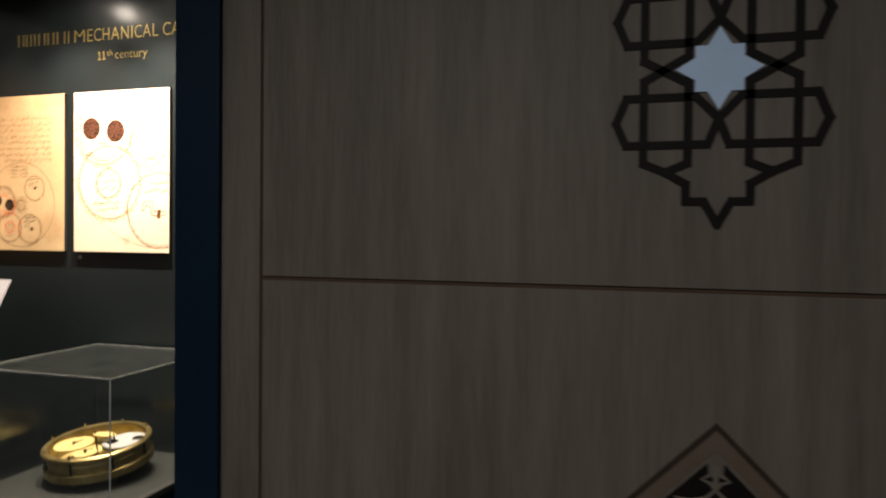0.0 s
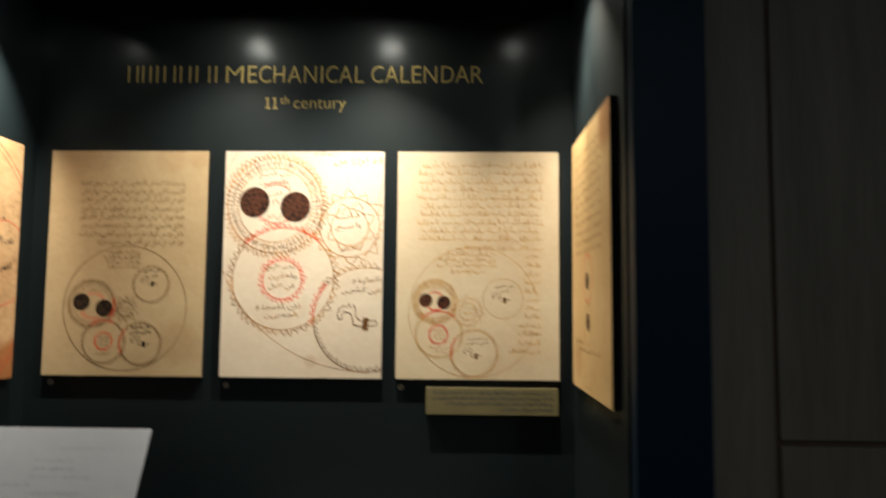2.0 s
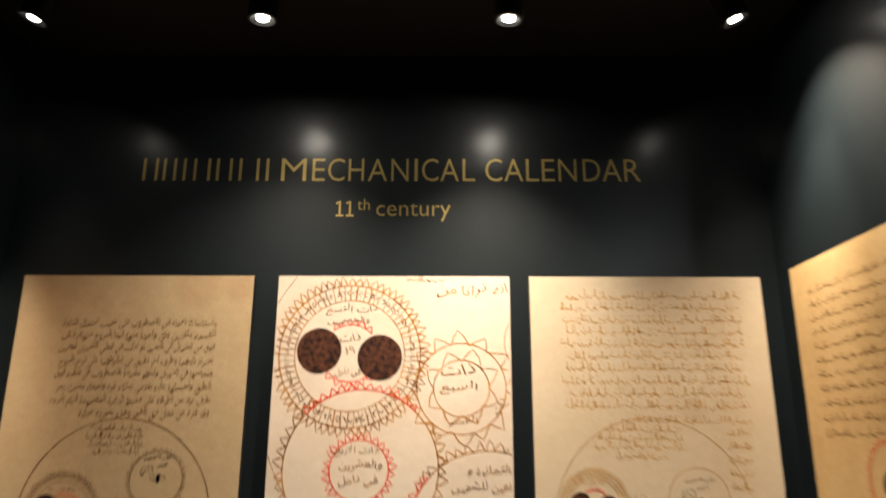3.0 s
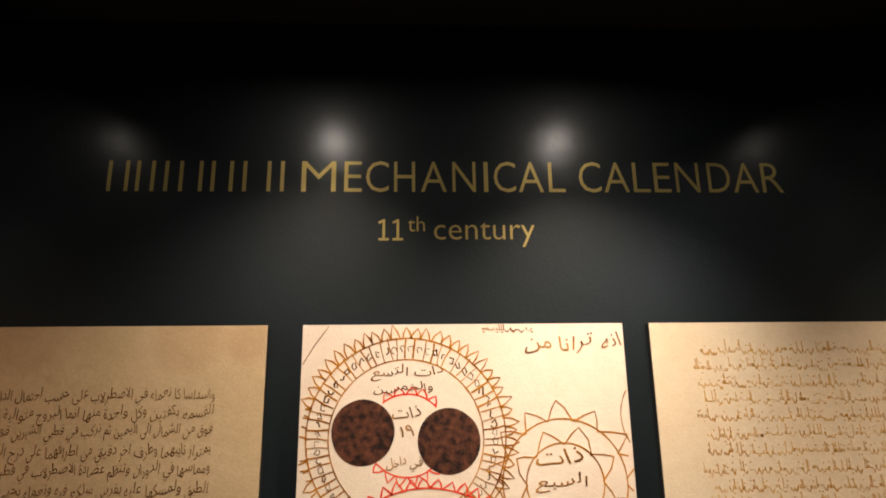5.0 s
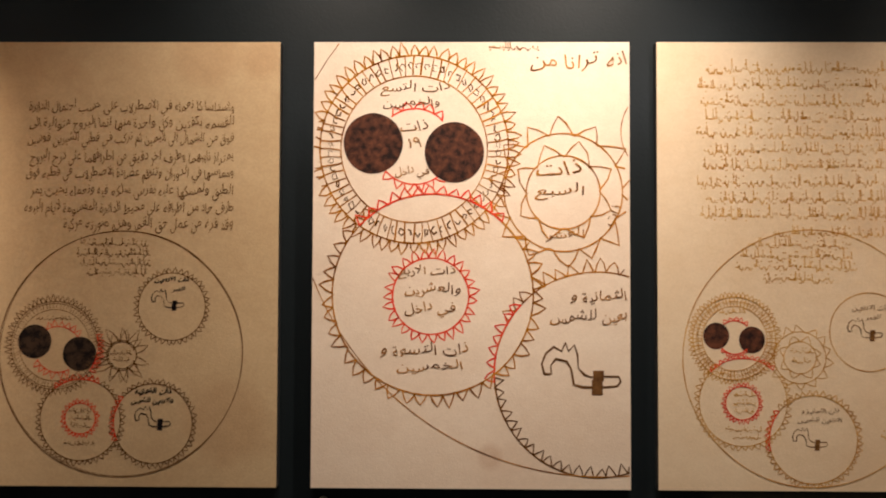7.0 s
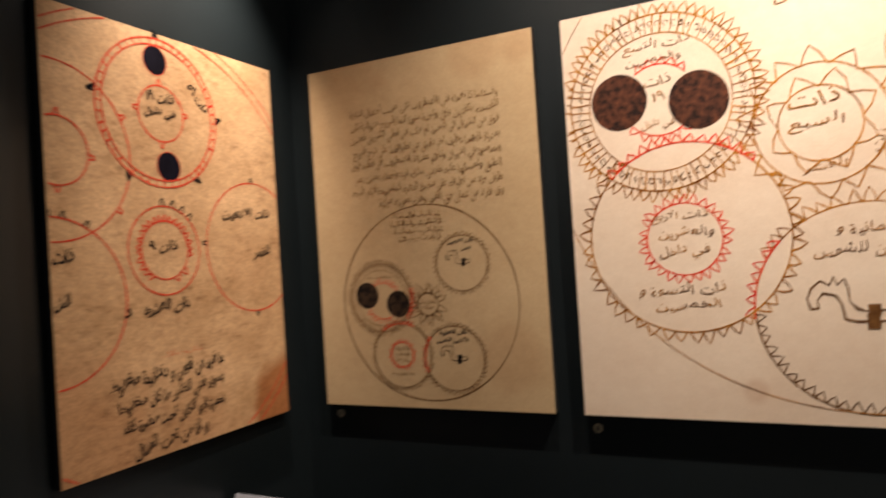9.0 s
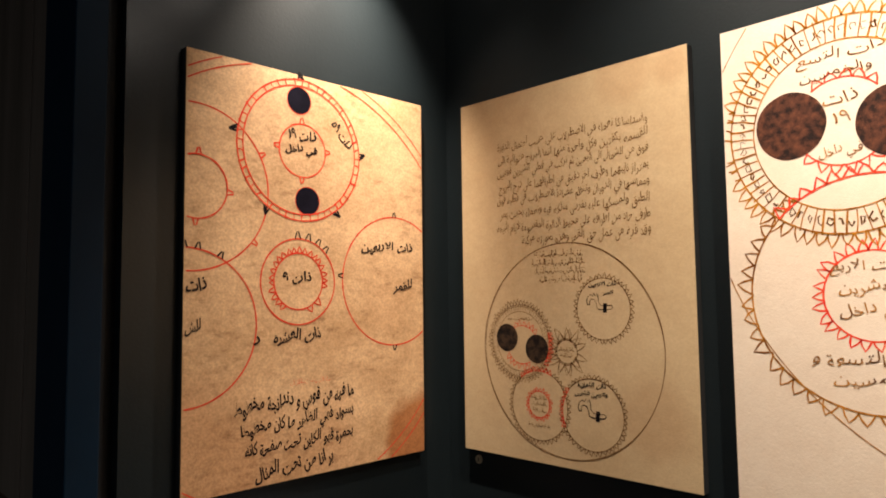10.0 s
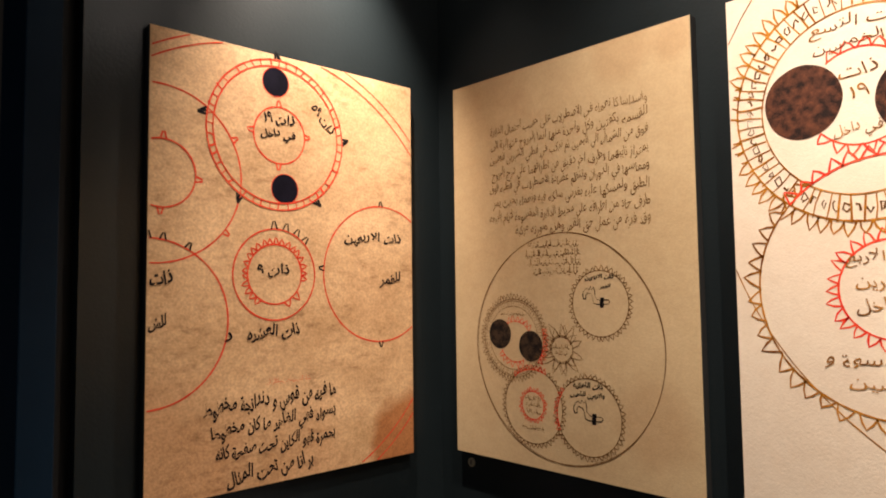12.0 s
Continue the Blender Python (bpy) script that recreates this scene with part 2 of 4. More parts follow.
# second and third spots mix reddish toning with lamp falloff put into the colour
PAPER_1 = paper("orange_toned_paper", (0.76, 0.490, 0.270), (0.53, 0.315, 0.155), ((0.515, -0.005, 0.135, 1.0), (0.00, 0.02, 0.17, 0.42), (0.24, -0.03, 0.15, 0.26), (0.40, 0.30, 0.06, 0.12)), 3.6, 9.0, (0.9, 1, 1.2), 0.70)
PAPER_2 = paper("tan_paper", (0.568, 0.420, 0.245), (0.495, 0.352, 0.196), ((0.38, 0.690, 0.055, 0.22), (0.47, 0.675, 0.035, 0.25), (0.14, 0.675, 0.05, 0.10), (0.17, 0.640, 0.030, 0.07), (0.42, 0.10, 0.07, 0.22)), 1.2)
PAPER_3 = paper("cream_white_paper", (0.765, 0.645, 0.515), (0.70, 0.56, 0.43), ((0.28, 0.05, 0.02, 0.3),), 0.6)
PAPER_4 = paper("cream_paper", (0.72, 0.59, 0.42), (0.66, 0.51, 0.34), ((0.33, 0.42, 0.03, 0.15),), 0.7)
PAPER_5 = paper("amber_paper", (0.62, 0.42, 0.20), (0.52, 0.33, 0.14), ((0.47, 0.66, 0.07, 0.75), (0.10, 0.08, 0.06, 0.3)), 1.0)

LAMP_GLOW = bpy.data.materials.new("lamp_glow")
LAMP_GLOW.use_nodes = True
LAMP_GLOW.node_tree.nodes["Principled BSDF"].inputs["Emission Color"].default_value = (1.0, 0.90, 0.80, 1)
LAMP_GLOW.node_tree.nodes["Principled BSDF"].inputs["Emission Strength"].default_value = 520.0

LAMP_GLOW_SIDE = LAMP_GLOW.copy()
LAMP_GLOW_SIDE.name = "side_lamp_glow"
LAMP_GLOW_SIDE.node_tree.nodes["Principled BSDF"].inputs["Emission Strength"].default_value = 120.0

ACRYLIC = bpy.data.materials.new("clear_acrylic")
ACRYLIC.use_nodes = True
nt = ACRYLIC.node_tree
nt.nodes.remove(nt.nodes["Principled BSDF"])
clear, gloss = nt.nodes.new("ShaderNodeBsdfTransparent"), nt.nodes.new("ShaderNodeBsdfGlossy")
clear.inputs[0].default_value = (0.93, 0.94, 0.94, 1)
gloss.inputs["Roughness"].default_value = 0.10
fres, blend_node = nt.nodes.new("ShaderNodeMapRange"), nt.nodes.new("ShaderNodeMixShader")
facing, sharp = nt.nodes.new("ShaderNodeLayerWeight"), nt.nodes.new("ShaderNodeMath")
facing.inputs["Blend"].default_value = 0.5
sharp.operation, sharp.inputs[1].default_value = "POWER", 4.0
nt.links.new(facing.outputs["Facing"], sharp.inputs[0])
nt.links.new(sharp.outputs[0], fres.inputs["Value"])
fres.inputs["To Min"].default_value, fres.inputs["To Max"].default_value = 0.042, 0.75
nt.links.new(fres.outputs[0], blend_node.inputs[0])
nt.links.new(clear.outputs[0], blend_node.inputs[1])
nt.links.new(gloss.outputs[0], blend_node.inputs[2])
# a pale uneven veil mixed in, standing in for greyish reflections on the panes
veil, veil_mix, veil_noise, veil_range = nt.nodes.new("ShaderNodeBsdfDiffuse"), nt.nodes.new("ShaderNodeMixShader"), nt.nodes.new("ShaderNodeTexNoise"), nt.nodes.new("ShaderNodeMapRange")
veil.inputs[0].default_value = (0.30, 0.36, 0.37, 1)
veil_noise.inputs["Scale"].default_value, veil_noise.inputs["Detail"].default_value = 9, 6
veil_range.inputs["From Min"].default_value, veil_range.inputs["From Max"].default_value = 0.3, 0.75
veil_range.inputs["To Min"].default_value, veil_range.inputs["To Max"].default_value = 0.005, 0.022
nt.links.new(veil_noise.outputs["Fac"], veil_range.inputs["Value"])
nt.links.new(veil_range.outputs[0], veil_mix.inputs[0])
nt.links.new(blend_node.outputs[0], veil_mix.inputs[1])
nt.links.new(veil.outputs[0], veil_mix.inputs[2])
nt.links.new(veil_mix.outputs[0], nt.nodes["Material Output"].inputs[0])


# ---- building helpers ----
def finish(name, bm, mat):
    me = bpy.data.meshes.new(name)
    bm.to_mesh(me)
    bm.free()
    if mat:
        me.materials.append(mat)
    return new(name, me)


def part(name, bm, mat, parent, label=""):
    ob = finish(name, bm, mat)
    ob.parent = parent
    return tagged(ob, label)


def pieces(name, bm, mat, parent, label=""):
    """Each loose piece of a mesh becomes a part of its own."""
    bm.verts.index_update()
    seen, groups = set(), []
    for v in bm.verts:
        if v.index in seen:
            continue
        stack, group = [v], []
        seen.add(v.index)
        while stack:
            w = stack.pop()
            group.append(w)
            for e in w.link_edges:
                o = e.other_vert(w)
                if o.index not in seen:
                    seen.add(o.index)
                    stack.append(o)
        groups.append(group)
    for group in groups:
        one = bmesh.new()
        twin = {v.index: one.verts.new(v.co) for v in group}
        for f in {f for v in group for f in v.link_faces}:
            one.faces.new([twin[v.index] for v in f.verts])
        part(name, one, mat, parent, label)
    bm.free()


def box(bm, x0, x1, y0, y1, z0, z1, bevel=0.0):
    made = bmesh.ops.create_cube(bm, size=1.0, matrix=Matrix.LocRotScale(((x0 + x1) / 2, (y0 + y1) / 2, (z0 + z1) / 2), None, (abs(x1 - x0), abs(y1 - y0), abs(z1 - z0))))
    if bevel:
        edges = list({e for v in made["verts"] for e in v.link_edges})
        bmesh.ops.bevel(bm, geom=edges, offset=bevel, segments=2, profile=0.6, affect="EDGES")
    return bm


def block(x0, x1, y0, y1, z0, z1, bevel=0.0):
    return box(bmesh.new(), x0, x1, y0, y1, z0, z1, bevel)


def lathe(bm, profile, steps=48, m=None):
    """Turns (radius, height) pairs round the z axis."""
    m = m or Matrix()
    rings = [[bm.verts.new(m @ Vector((r * math.cos(2 * math.pi * k / steps), r * math.sin(2 * math.pi * k / steps), h))) for k in range(steps)] for r, h in profile]
    for a, b in zip(rings, rings[1:]):
        for k in range(steps):
            bm.faces.new((a[k], a[(k + 1) % steps], b[(k + 1) % steps], b[k]))
    return bm


def disc_solid(radius, z0, z1, steps=40, m=None):
    e = 0.0001
    return lathe(bmesh.new(), [(e, z0), (radius, z0), (radius, z1), (e, z1)], steps, m)


def setting(name, bm, mat, label, category):
    return tagged(finish(name, bm, mat), label, category, kind="structure")


def thing(name, m, label, category, group=""):
    ob = new(name)
    ob.empty_display_size = 0.05
    ob.matrix_world = m
    return tagged(ob, label, category, group)


# ---- drawing on flat faces: u to the right, v up, ink a hair in front of the face ----
class Ink:
    """Collects strokes as thin flat ribbons lying on the plane y = -depth of a panel."""
    layer = 0

    def __init__(self, depth):
        self.bm, self.depth = bmesh.new(), depth

    def level(self):
        Ink.layer = (Ink.layer + 1) % 14
        return -self.depth - 0.00018 - 0.00002 * Ink.layer

    def stroke(self, pts, width, closed=False, wobble=0.25):
        y, n, sides = self.level(), len(pts), []
        for k, (u, v) in enumerate(pts):
            a = pts[(k - 1) % n] if closed or k else pts[0]
            b = pts[(k + 1) % n] if closed or k < n - 1 else pts[-1]
            du, dv = b[0] - a[0], b[1] - a[1]
            s = math.hypot(du, dv) or 1.0
            h = width / 2 * (1 + 1.6 * wobble * noise.noise((u * 90, v * 90, width * 700)))
            sides.append((self.bm.verts.new((u - dv / s * h, y, v + du / s * h)), self.bm.verts.new((u + dv / s * h, y, v - du / s * h))))
        for k in range(n if closed else n - 1):
            (p, q), (r, t) = sides[k], sides[(k + 1) % n]
            self.bm.faces.new((p, q, t, r))

    def arc(self, c, r, width, a0=0.0, a1=360.0, clip=None):
        steps = max(8, int(abs(a1 - a0) / 4), int(radians(abs(a1 - a0)) * r / 0.004))
        wave = random.random() * 50
        pts = []
        for k in range(steps + 1):
            a = radians(a0 + (a1 - a0) * k / steps)
            rr = r * (1 + 0.008 * noise.noise((math.cos(a) * 1.3 + wave, math.sin(a) * 1.3, r)))
            pts.append((c[0] + rr * math.cos(a), c[1] + rr * math.sin(a)))
        self.run(pts, width, clip)

    def run(self, pts, width, clip):
        """A stroke cut at the edges of the sheet."""
        piece = []
        for u, v in pts + [(None, None)]:
            if u is not None and (clip is None or (0.0012 < u < clip[0] - 0.0012 and 0.0012 < v < clip[1] - 0.0012)):
                piece.append((u, v))
            else:
                if len(piece) > 1:
                    self.stroke(piece, width)
                piece = []

    def teeth(self, c, r0, r1, count, width, a0=0.0, a1=360.0, clip=None, swell=0.54):
        """A run of hand-drawn teeth in one line, each leaning a little, with faintly swollen sides."""
        n = max(2, int(count * abs(a1 - a0) / 360))
        step, pts = (a1 - a0) / n, []
        for k in range(n):
            a, half = a0 + step * (k + 0.5 + random.uniform(-0.10, 0.10)), step / 2 * random.uniform(0.88, 1.04)
            lean, rise = random.uniform(-0.40, 0.40) * half, (r1 - r0) * random.uniform(0.80, 1.18)
            side, high = swell * random.uniform(0.90, 1.12), random.uniform(0.46, 0.60)
            for angle, up in ((a - half, -0.06), (a - half * side + lean * 0.5, high), (a + lean, 1.0), (a + half * side + lean * 0.5, high - 0.04), (a + half, -0.06)):
                r = r0 + rise * up
                pts.append((c[0] + r * math.cos(radians(angle)), c[1] + r * math.sin(radians(angle))))
        self.run(pts, width, clip)

    def spokes(self, c, r0, r1, count, width, a0=0.0, a1=360.0, clip=None):
        for k in range(count):
            a = radians(a0 + (a1 - a0) * k / count + random.uniform(-1, 1))
            bend, slope = random.uniform(-0.012, 0.012), random.uniform(-0.03, 0.03)
            ends = (r0 * random.uniform(0.99, 1.01), r1 * random.uniform(0.985, 1.02))
            self.run([(c[0] + r * math.cos(g), c[1] + r * math.sin(g)) for r, g in ((ends[0], a - slope / 2), ((r0 + r1) / 2, a + bend), (ends[1], a + slope / 2))], width * random.uniform(0.6, 1.3), clip)

    def marks(self, c, r, size, count, width, clip=None):
        """A small scribbled sign in each cell of a ring, too small to read."""
        for k in range(count):
            a = radians(360 * (k + 0.5) / count)
            q = (c[0] + r * math.cos(a), c[1] + r * math.sin(a))
            pts, turn = [], random.uniform(0, 6.28)
            for j in range(random.choice((3, 4, 5))):
                turn += random.uniform(0.9, 2.2)
                pts.append((q[0] + size * random.uniform(0.25, 0.55) * math.cos(turn), q[1] + size * random.uniform(0.3, 0.75) * math.sin(turn)))
            self.run(pts, width * random.uniform(0.6, 1.5), clip)

    def blot(self, c, r, squash=1.0, lean=0.0):
        y, n = self.level(), 44
        ring = []
        for k in range(n):
            a = 2 * math.pi * k / n
            rr = r * (1 + 0.02 * noise.noise((math.cos(a) * 2, math.sin(a) * 2, c[0] * 90)))
            x, z = rr * math.cos(a) * squash, rr * math.sin(a)
            ring.append(self.bm.verts.new((c[0] + x * math.cos(lean) - z * math.sin(lean), y, c[1] + x * math.sin(lean) + z * math.cos(lean))))
        self.bm.faces.new(ring)

    def patch(self, u0, u1, v0, v1):
        y = self.level()
        self.bm.faces.new([self.bm.verts.new((u, y, v)) for u, v in ((u0, v0), (u1, v0), (u1, v1), (u0, v1))])

    def bars(self, u0, u1, v, size, dense=1.0, width=0.0016, tilt=0.0):
        """Writing that cannot be made out: a row of plain cursive marks of its size."""
        u = u0
        while u < u1 - size * 0.4:
            stop = min(u + random.uniform(0.9, 2.6) * size, u1)
            base = v + tilt * (u - u0) + random.uniform(0.00, 0.22) * size
            fall = random.uniform(0.00, 0.10)
            pts = [(u, base)]
            while u < stop:
                kind, w = random.random(), random.uniform(0.22, 0.42) * size / dense
                y = base - fall * (u - pts[0][0])
                if kind < 0.40:
                    pts += [(u + w * 0.45, y + 0.30 * size), (u + w * 0.65, y + 0.02 * size)]
                elif kind < 0.62:
                    w *= 1.9
                    pts += [(u + w * 0.25, y - 0.26 * size), (u + w * 0.7, y - 0.30 * size), (u + w, y)]
                elif kind < 0.80:
                    self.stroke([(u + w * 0.5, y), (u + w * 0.45, y + 0.5 * size), (u + w * 0.3, y + random.uniform(0.85, 1.15) * size)], width * random.uniform(0.6, 1.0))
                    pts += [(u + w, y)]
                elif kind < 0.90:
                    pts += [(u + w * 0.6, y + 0.10 * size), (u + w * 0.5, y + 0.32 * size), (u + w * 0.2, y + 0.26 * size), (u + w * 0.45, y)]
                else:
                    pts += [(u + w * 1.4, y)]
                    w *= 1.4
                if random.random() < 0.30:
                    high = random.choice((0.58, 0.72, -0.42)) * size
                    self.stroke([(u + w * 0.3, y + high), (u + w * 0.3 + width * 1.2, y + high + width * 0.2)], width * 1.1)
                u += w
            self.stroke(pts, width * random.uniform(0.65, 1.0), wobble=0.6)
            u += random.uniform(0.04, 0.30) * size


# ---- lettering ----
JOINING = dict(zip("بتثجحخسشصضطظعغفقكلمنهي", (0xFE8F, 0xFE95, 0xFE99, 0xFE9D, 0xFEA1, 0xFEA5, 0xFEB1, 0xFEB5, 0xFEB9, 0xFEBD, 0xFEC1, 0xFEC5, 0xFEC9, 0xFECD, 0xFED1, 0xFED5, 0xFED9, 0xFEDD, 0xFEE1, 0xFEE5, 0xFEE9, 0xFEF1)))
ENDING = dict(zip("اةدذرزوى", (0xFE8D, 0xFE93, 0xFEA9, 0xFEAB, 0xFEAD, 0xFEAF, 0xFEED, 0xFEEF)))


def arabic(text):
    """Shapes Arabic letters into their joined forms and sets them from right to left."""
    words = []
    for word in text.split(" "):
        if word[0] in "٠١٢٣٤٥٦٧٨٩":
            words.append(word)
            continue
        word = word.replace("لا", "\u0001")
        out, before = [], False
        for k, ch in enumerate(word):
            after = k < len(word) - 1
            if ch == "\u0001":
                out.append(chr(0xFEFC if before else 0xFEFB))
                before = False
            elif ch in ENDING:
                out.append(chr(ENDING[ch] + (1 if before else 0)))
                before = False
            else:
                out.append(chr(JOINING[ch] + ((3 if after else 1) if before else (2 if after else 0))))
                before = after
        words.append("".join(reversed(out)))
    return " ".join(reversed(words))


def letters(text, depth, u, v, width, height, turn=0.0, slant=0.0, bold=0.0, flow=0.0):
    """Flat lettering, fitted into a box of that width and height whose lower left corner is (u, v), turned about its middle."""
    curve = bpy.data.curves.new("lettering", "FONT")
    curve.body, curve.resolution_u, curve.offset, curve.shear = text, 3, bold, slant
    ob = new("lettering", curve)
    bpy.context.view_layer.update()
    me = bpy.data.meshes.new_from_object(ob.evaluated_get(bpy.context.evaluated_depsgraph_get()))
    bpy.data.objects.remove(ob)
    bpy.data.curves.remove(curve)
    bm = bmesh.new()
    bm.from_mesh(me)
    bpy.data.meshes.remove(me)
    if flow:
        # each written word falls towards its end, and the pen wavers a little
        words = []
        for a, b in sorted((min(p.co.x for p in f.verts), max(p.co.x for p in f.verts)) for f in bm.faces):
            if words and a < words[-1][1] + 0.13:
                words[-1][1] = max(words[-1][1], b)
            else:
                words.append([a, b])
        for p in bm.verts:
            x, y = p.co.x, p.co.y
            a, b = next(((a, b) for a, b in words if a - 0.001 <= x <= b + 0.001), (x, x))
            p.co.y = y + flow * max(-0.6, min(0.6, x - (a + b) / 2)) + 0.35 * flow * math.sin(4.1 * x + 1.3 * a)
            p.co.x = x + 0.30 * flow * math.sin(3.3 * y + 2.0 * x) - 0.25 * flow * y
    xs, ys = [p.co.x for p in bm.verts], [p.co.y for p in bm.verts]
    x0, x1, y0, y1 = min(xs), max(xs), min(ys), max(ys)
    c, s = math.cos(radians(turn)), math.sin(radians(turn))
    for p in bm.verts:
        a = (p.co.x - x0) / (x1 - x0) * width - width / 2
        b = (p.co.y - y0) / (y1 - y0) * height - height / 2
        p.co = (u + width / 2 + a * c - b * s, -depth - 0.00052, v + height / 2 + a * s + b * c)
    return bm


# ---- the niche and the room round it ----
T = 0.10
setting("wall_back", block(LEFT_X - T, RIGHT_X + T, BACK_Y, BACK_Y + T, 0, NICHE_TOP), WALL_PAINT, "dark satin black-green painted back wall of niche", "wall")
setting("wall_left", block(LEFT_X - T, LEFT_X, 1.882, BACK_Y, 0, NICHE_TOP), WALL_PAINT, "dark satin painted side wall of display niche", "wall")
setting("wall_right", block(RIGHT_X, RIGHT_X + T, 1.882, BACK_Y, 0, NICHE_TOP), WALL_PAINT, "dark satin painted side wall of display niche", "wall")
setting("ceiling", block(LEFT_X - T, RIGHT_X + T, FRONT_Y - 0.01, BACK_Y + T, NICHE_TOP, NICHE_TOP + 0.08), CEILING_BLACK, "matt black niche ceiling carrying four spotlights", "ceiling")
for name, x0, x1 in (("trim_left", LEFT_X - T, LEFT_X - 0.022), ("trim_right", RIGHT_X + 0.022, RIGHT_X + T)):
    setting(name, block(x0, x1, 1.857, 1.882, 0, NICHE_TOP), BLACK_GAP, "black recessed channel beside the niche opening", "trim")
for name, x0, x1 in (("frame_left", LEFT_X - 0.150, LEFT_X), ("frame_right", RIGHT_X, RIGHT_X + 0.150)):
    setting(name, block(x0, x1, 1.812, 1.857, 0, OPEN_TOP, 0.002), NAVY_PAINT, "dark navy lacquered upright frame of the niche", "frame")
setting("frame_top", block(LEFT_X - 0.150, RIGHT_X + 0.150, 1.812, 1.857, OPEN_TOP, NICHE_TOP + 0.05, 0.002), NAVY_PAINT, "dark navy lacquered head frame of the niche", "frame")
setting("floor", block(-6.5, 3.6, -3.6, 3.0, -0.1, 0.0), FLOOR, "dark smooth exhibition floor", "floor")
setting("ceiling_room", block(-6.5, 3.6, -3.6, FRONT_Y + 0.05, ROOM_TOP, ROOM_TOP + 0.1), CEILING_BLACK, "matt black exhibition room ceiling", "ceiling")
setting("wall_rear", block(-6.5, 3.6, -3.7, -3.6, 0, ROOM_TOP), ROOM_WALL, "dim painted wall of the exhibition room", "wall")
setting("wall_west", block(-6.6, -6.5, -3.6, FRONT_Y + 0.1, 0, ROOM_TOP), ROOM_WALL, "dim painted wall of the exhibition room", "wall")
setting("wall_east", block(3.6, 3.7, -3.6, FRONT_Y + 0.1, 0, ROOM_TOP), ROOM_WALL, "dim painted wall of the exhibition room", "wall")

GROOVE_Z, GAP = 1.305, 0.010
JAMB_L, JAMB_R = LEFT_X - 0.152, RIGHT_X + 0.150


def timber_wall(name, spans, x0, x1, z0=0.0, z1=ROOM_TOP):
    """A backing in the depth of the joints, with proud veneered boards (x0, x1, z0, z1) in front of it."""
    wall = setting(name, block(x0, x1, FRONT_Y + 0.007, FRONT_Y + 0.08, z0, z1), JOINT, "ash veneered panel wall with dark open joints", "wall")
    for a, b, c, d in spans:
        part("wall_board", block(a, b, FRONT_Y, FRONT_Y + 0.0065, c, d, 0.0015), WOOD, wall)


# the first bay runs wide, past the inlaid ornaments
right_spans = [(JAMB_R + 0.001, -1.268, 0.0, ROOM_TOP), (-1.258, 1.18, 0.0, GROOVE_Z), (-1.258, 1.18, GROOVE_Z + GAP + 0.002, ROOM_TOP), (1.19, 3.6, 0.0, GROOVE_Z), (1.19, 3.6, GROOVE_Z + GAP + 0.002, ROOM_TOP)]
timber_wall("wall_timber_east", right_spans, JAMB_R + 0.001, 3.6)
timber_wall("wall_timber_west", [(-3.535, JAMB_L - 0.001, 0.0, ROOM_TOP), (-6.5, -3.545, 0.0, GROOVE_Z), (-6.5, -3.545, GROOVE_Z + GAP + 0.002, ROOM_TOP)], -6.5, JAMB_L - 0.001)
timber_wall("wall_timber_head", [(JAMB_L + 0.001, JAMB_R - 0.001, NICHE_TOP + 0.052, ROOM_TOP)], JAMB_L, JAMB_R, NICHE_TOP + 0.051)


# ---- ornaments on the timber wall ----
def strap(bm, pts, width, depth=0.003):
    """Flat inlay strips along a path of (x, z), with mitred ends."""
    for (x0, z0), (x1, z1) in zip(pts, pts[1:]):
        d = Vector((x1 - x0, 0, z1 - z0))
        length, n = d.length, d.normalized()
        m = Matrix((( n.x, 0, -n.z, (x0 + x1) / 2), (0, 1, 0, -depth / 2 - 0.0001 * (strap.count % 6)), (n.z, 0, n.x, (z0 + z1) / 2), (0, 0, 0, 1)))
        strap.count += 1
        bmesh.ops.create_cube(bm, size=1.0, matrix=m @ Matrix.Diagonal((length + width * 0.8, depth, width, 1)))


strap.count = 0


def lattice(centre):
    ob = thing("strapwork_ornament", pose(centre[0], FRONT_Y, centre[1]), "dark walnut interlaced geometric strapwork on veneered wall", "ornament")
    kx, kz, w = 0.00069, 0.000722, 0.0200
    for sz in (1, -1):
        for sx in (1, -1):
            for line in (
                [(345, -173), (310, -90), (75, -90), (0, -165), (-35, -250)],
                [(345, -173), (310, -250), (35, -250)],
                [(250, -34), (250, -312)], [(100, -34), (100, -312)],
                [(250, -34), (100, 46)],
                [(250, -312), (175, -342), (100, -312)],
                [(175, -342), (105, -382), (105, -440), (45, -440), (0, -517)],
            ):
                bm = bmesh.new()
                strap(bm, [(a * sx * kx, b * sz * kz) for a, b in line], w)
                part("strap", bm, STRAP, ob)
    star = thing("star_plaque", pose(centre[0], FRONT_Y - 0.004, centre[1]), "pale blue-white eight-pointed star sticker on strapwork ornament", "plaque")
    bm = bmesh.new()
    h, r = 0.0550, 0.0990
    ring = []
    for k in range(4):
        c, s = math.cos(k * math.pi / 2), math.sin(k * math.pi / 2)
        for a, b in ((h, -0.027), (r, 0.0), (h, 0.027), (h, h)):
            ring.append((a * c - b * s, a * s + b * c))
    front = [bm.verts.new((x, -0.002, z)) for x, z in ring]
    back = [bm.verts.new((x, 0.0, z)) for x, z in ring]
    bm.faces.new(front)
    bm.faces.new(list(reversed(back)))
    for k in range(len(ring)):
        bm.faces.new((front[k], back[k], back[(k + 1) % 16], front[(k + 1) % 16]))
    part("star", bm, STAR_WHITE, star)


lattice((-0.030, 1.845))


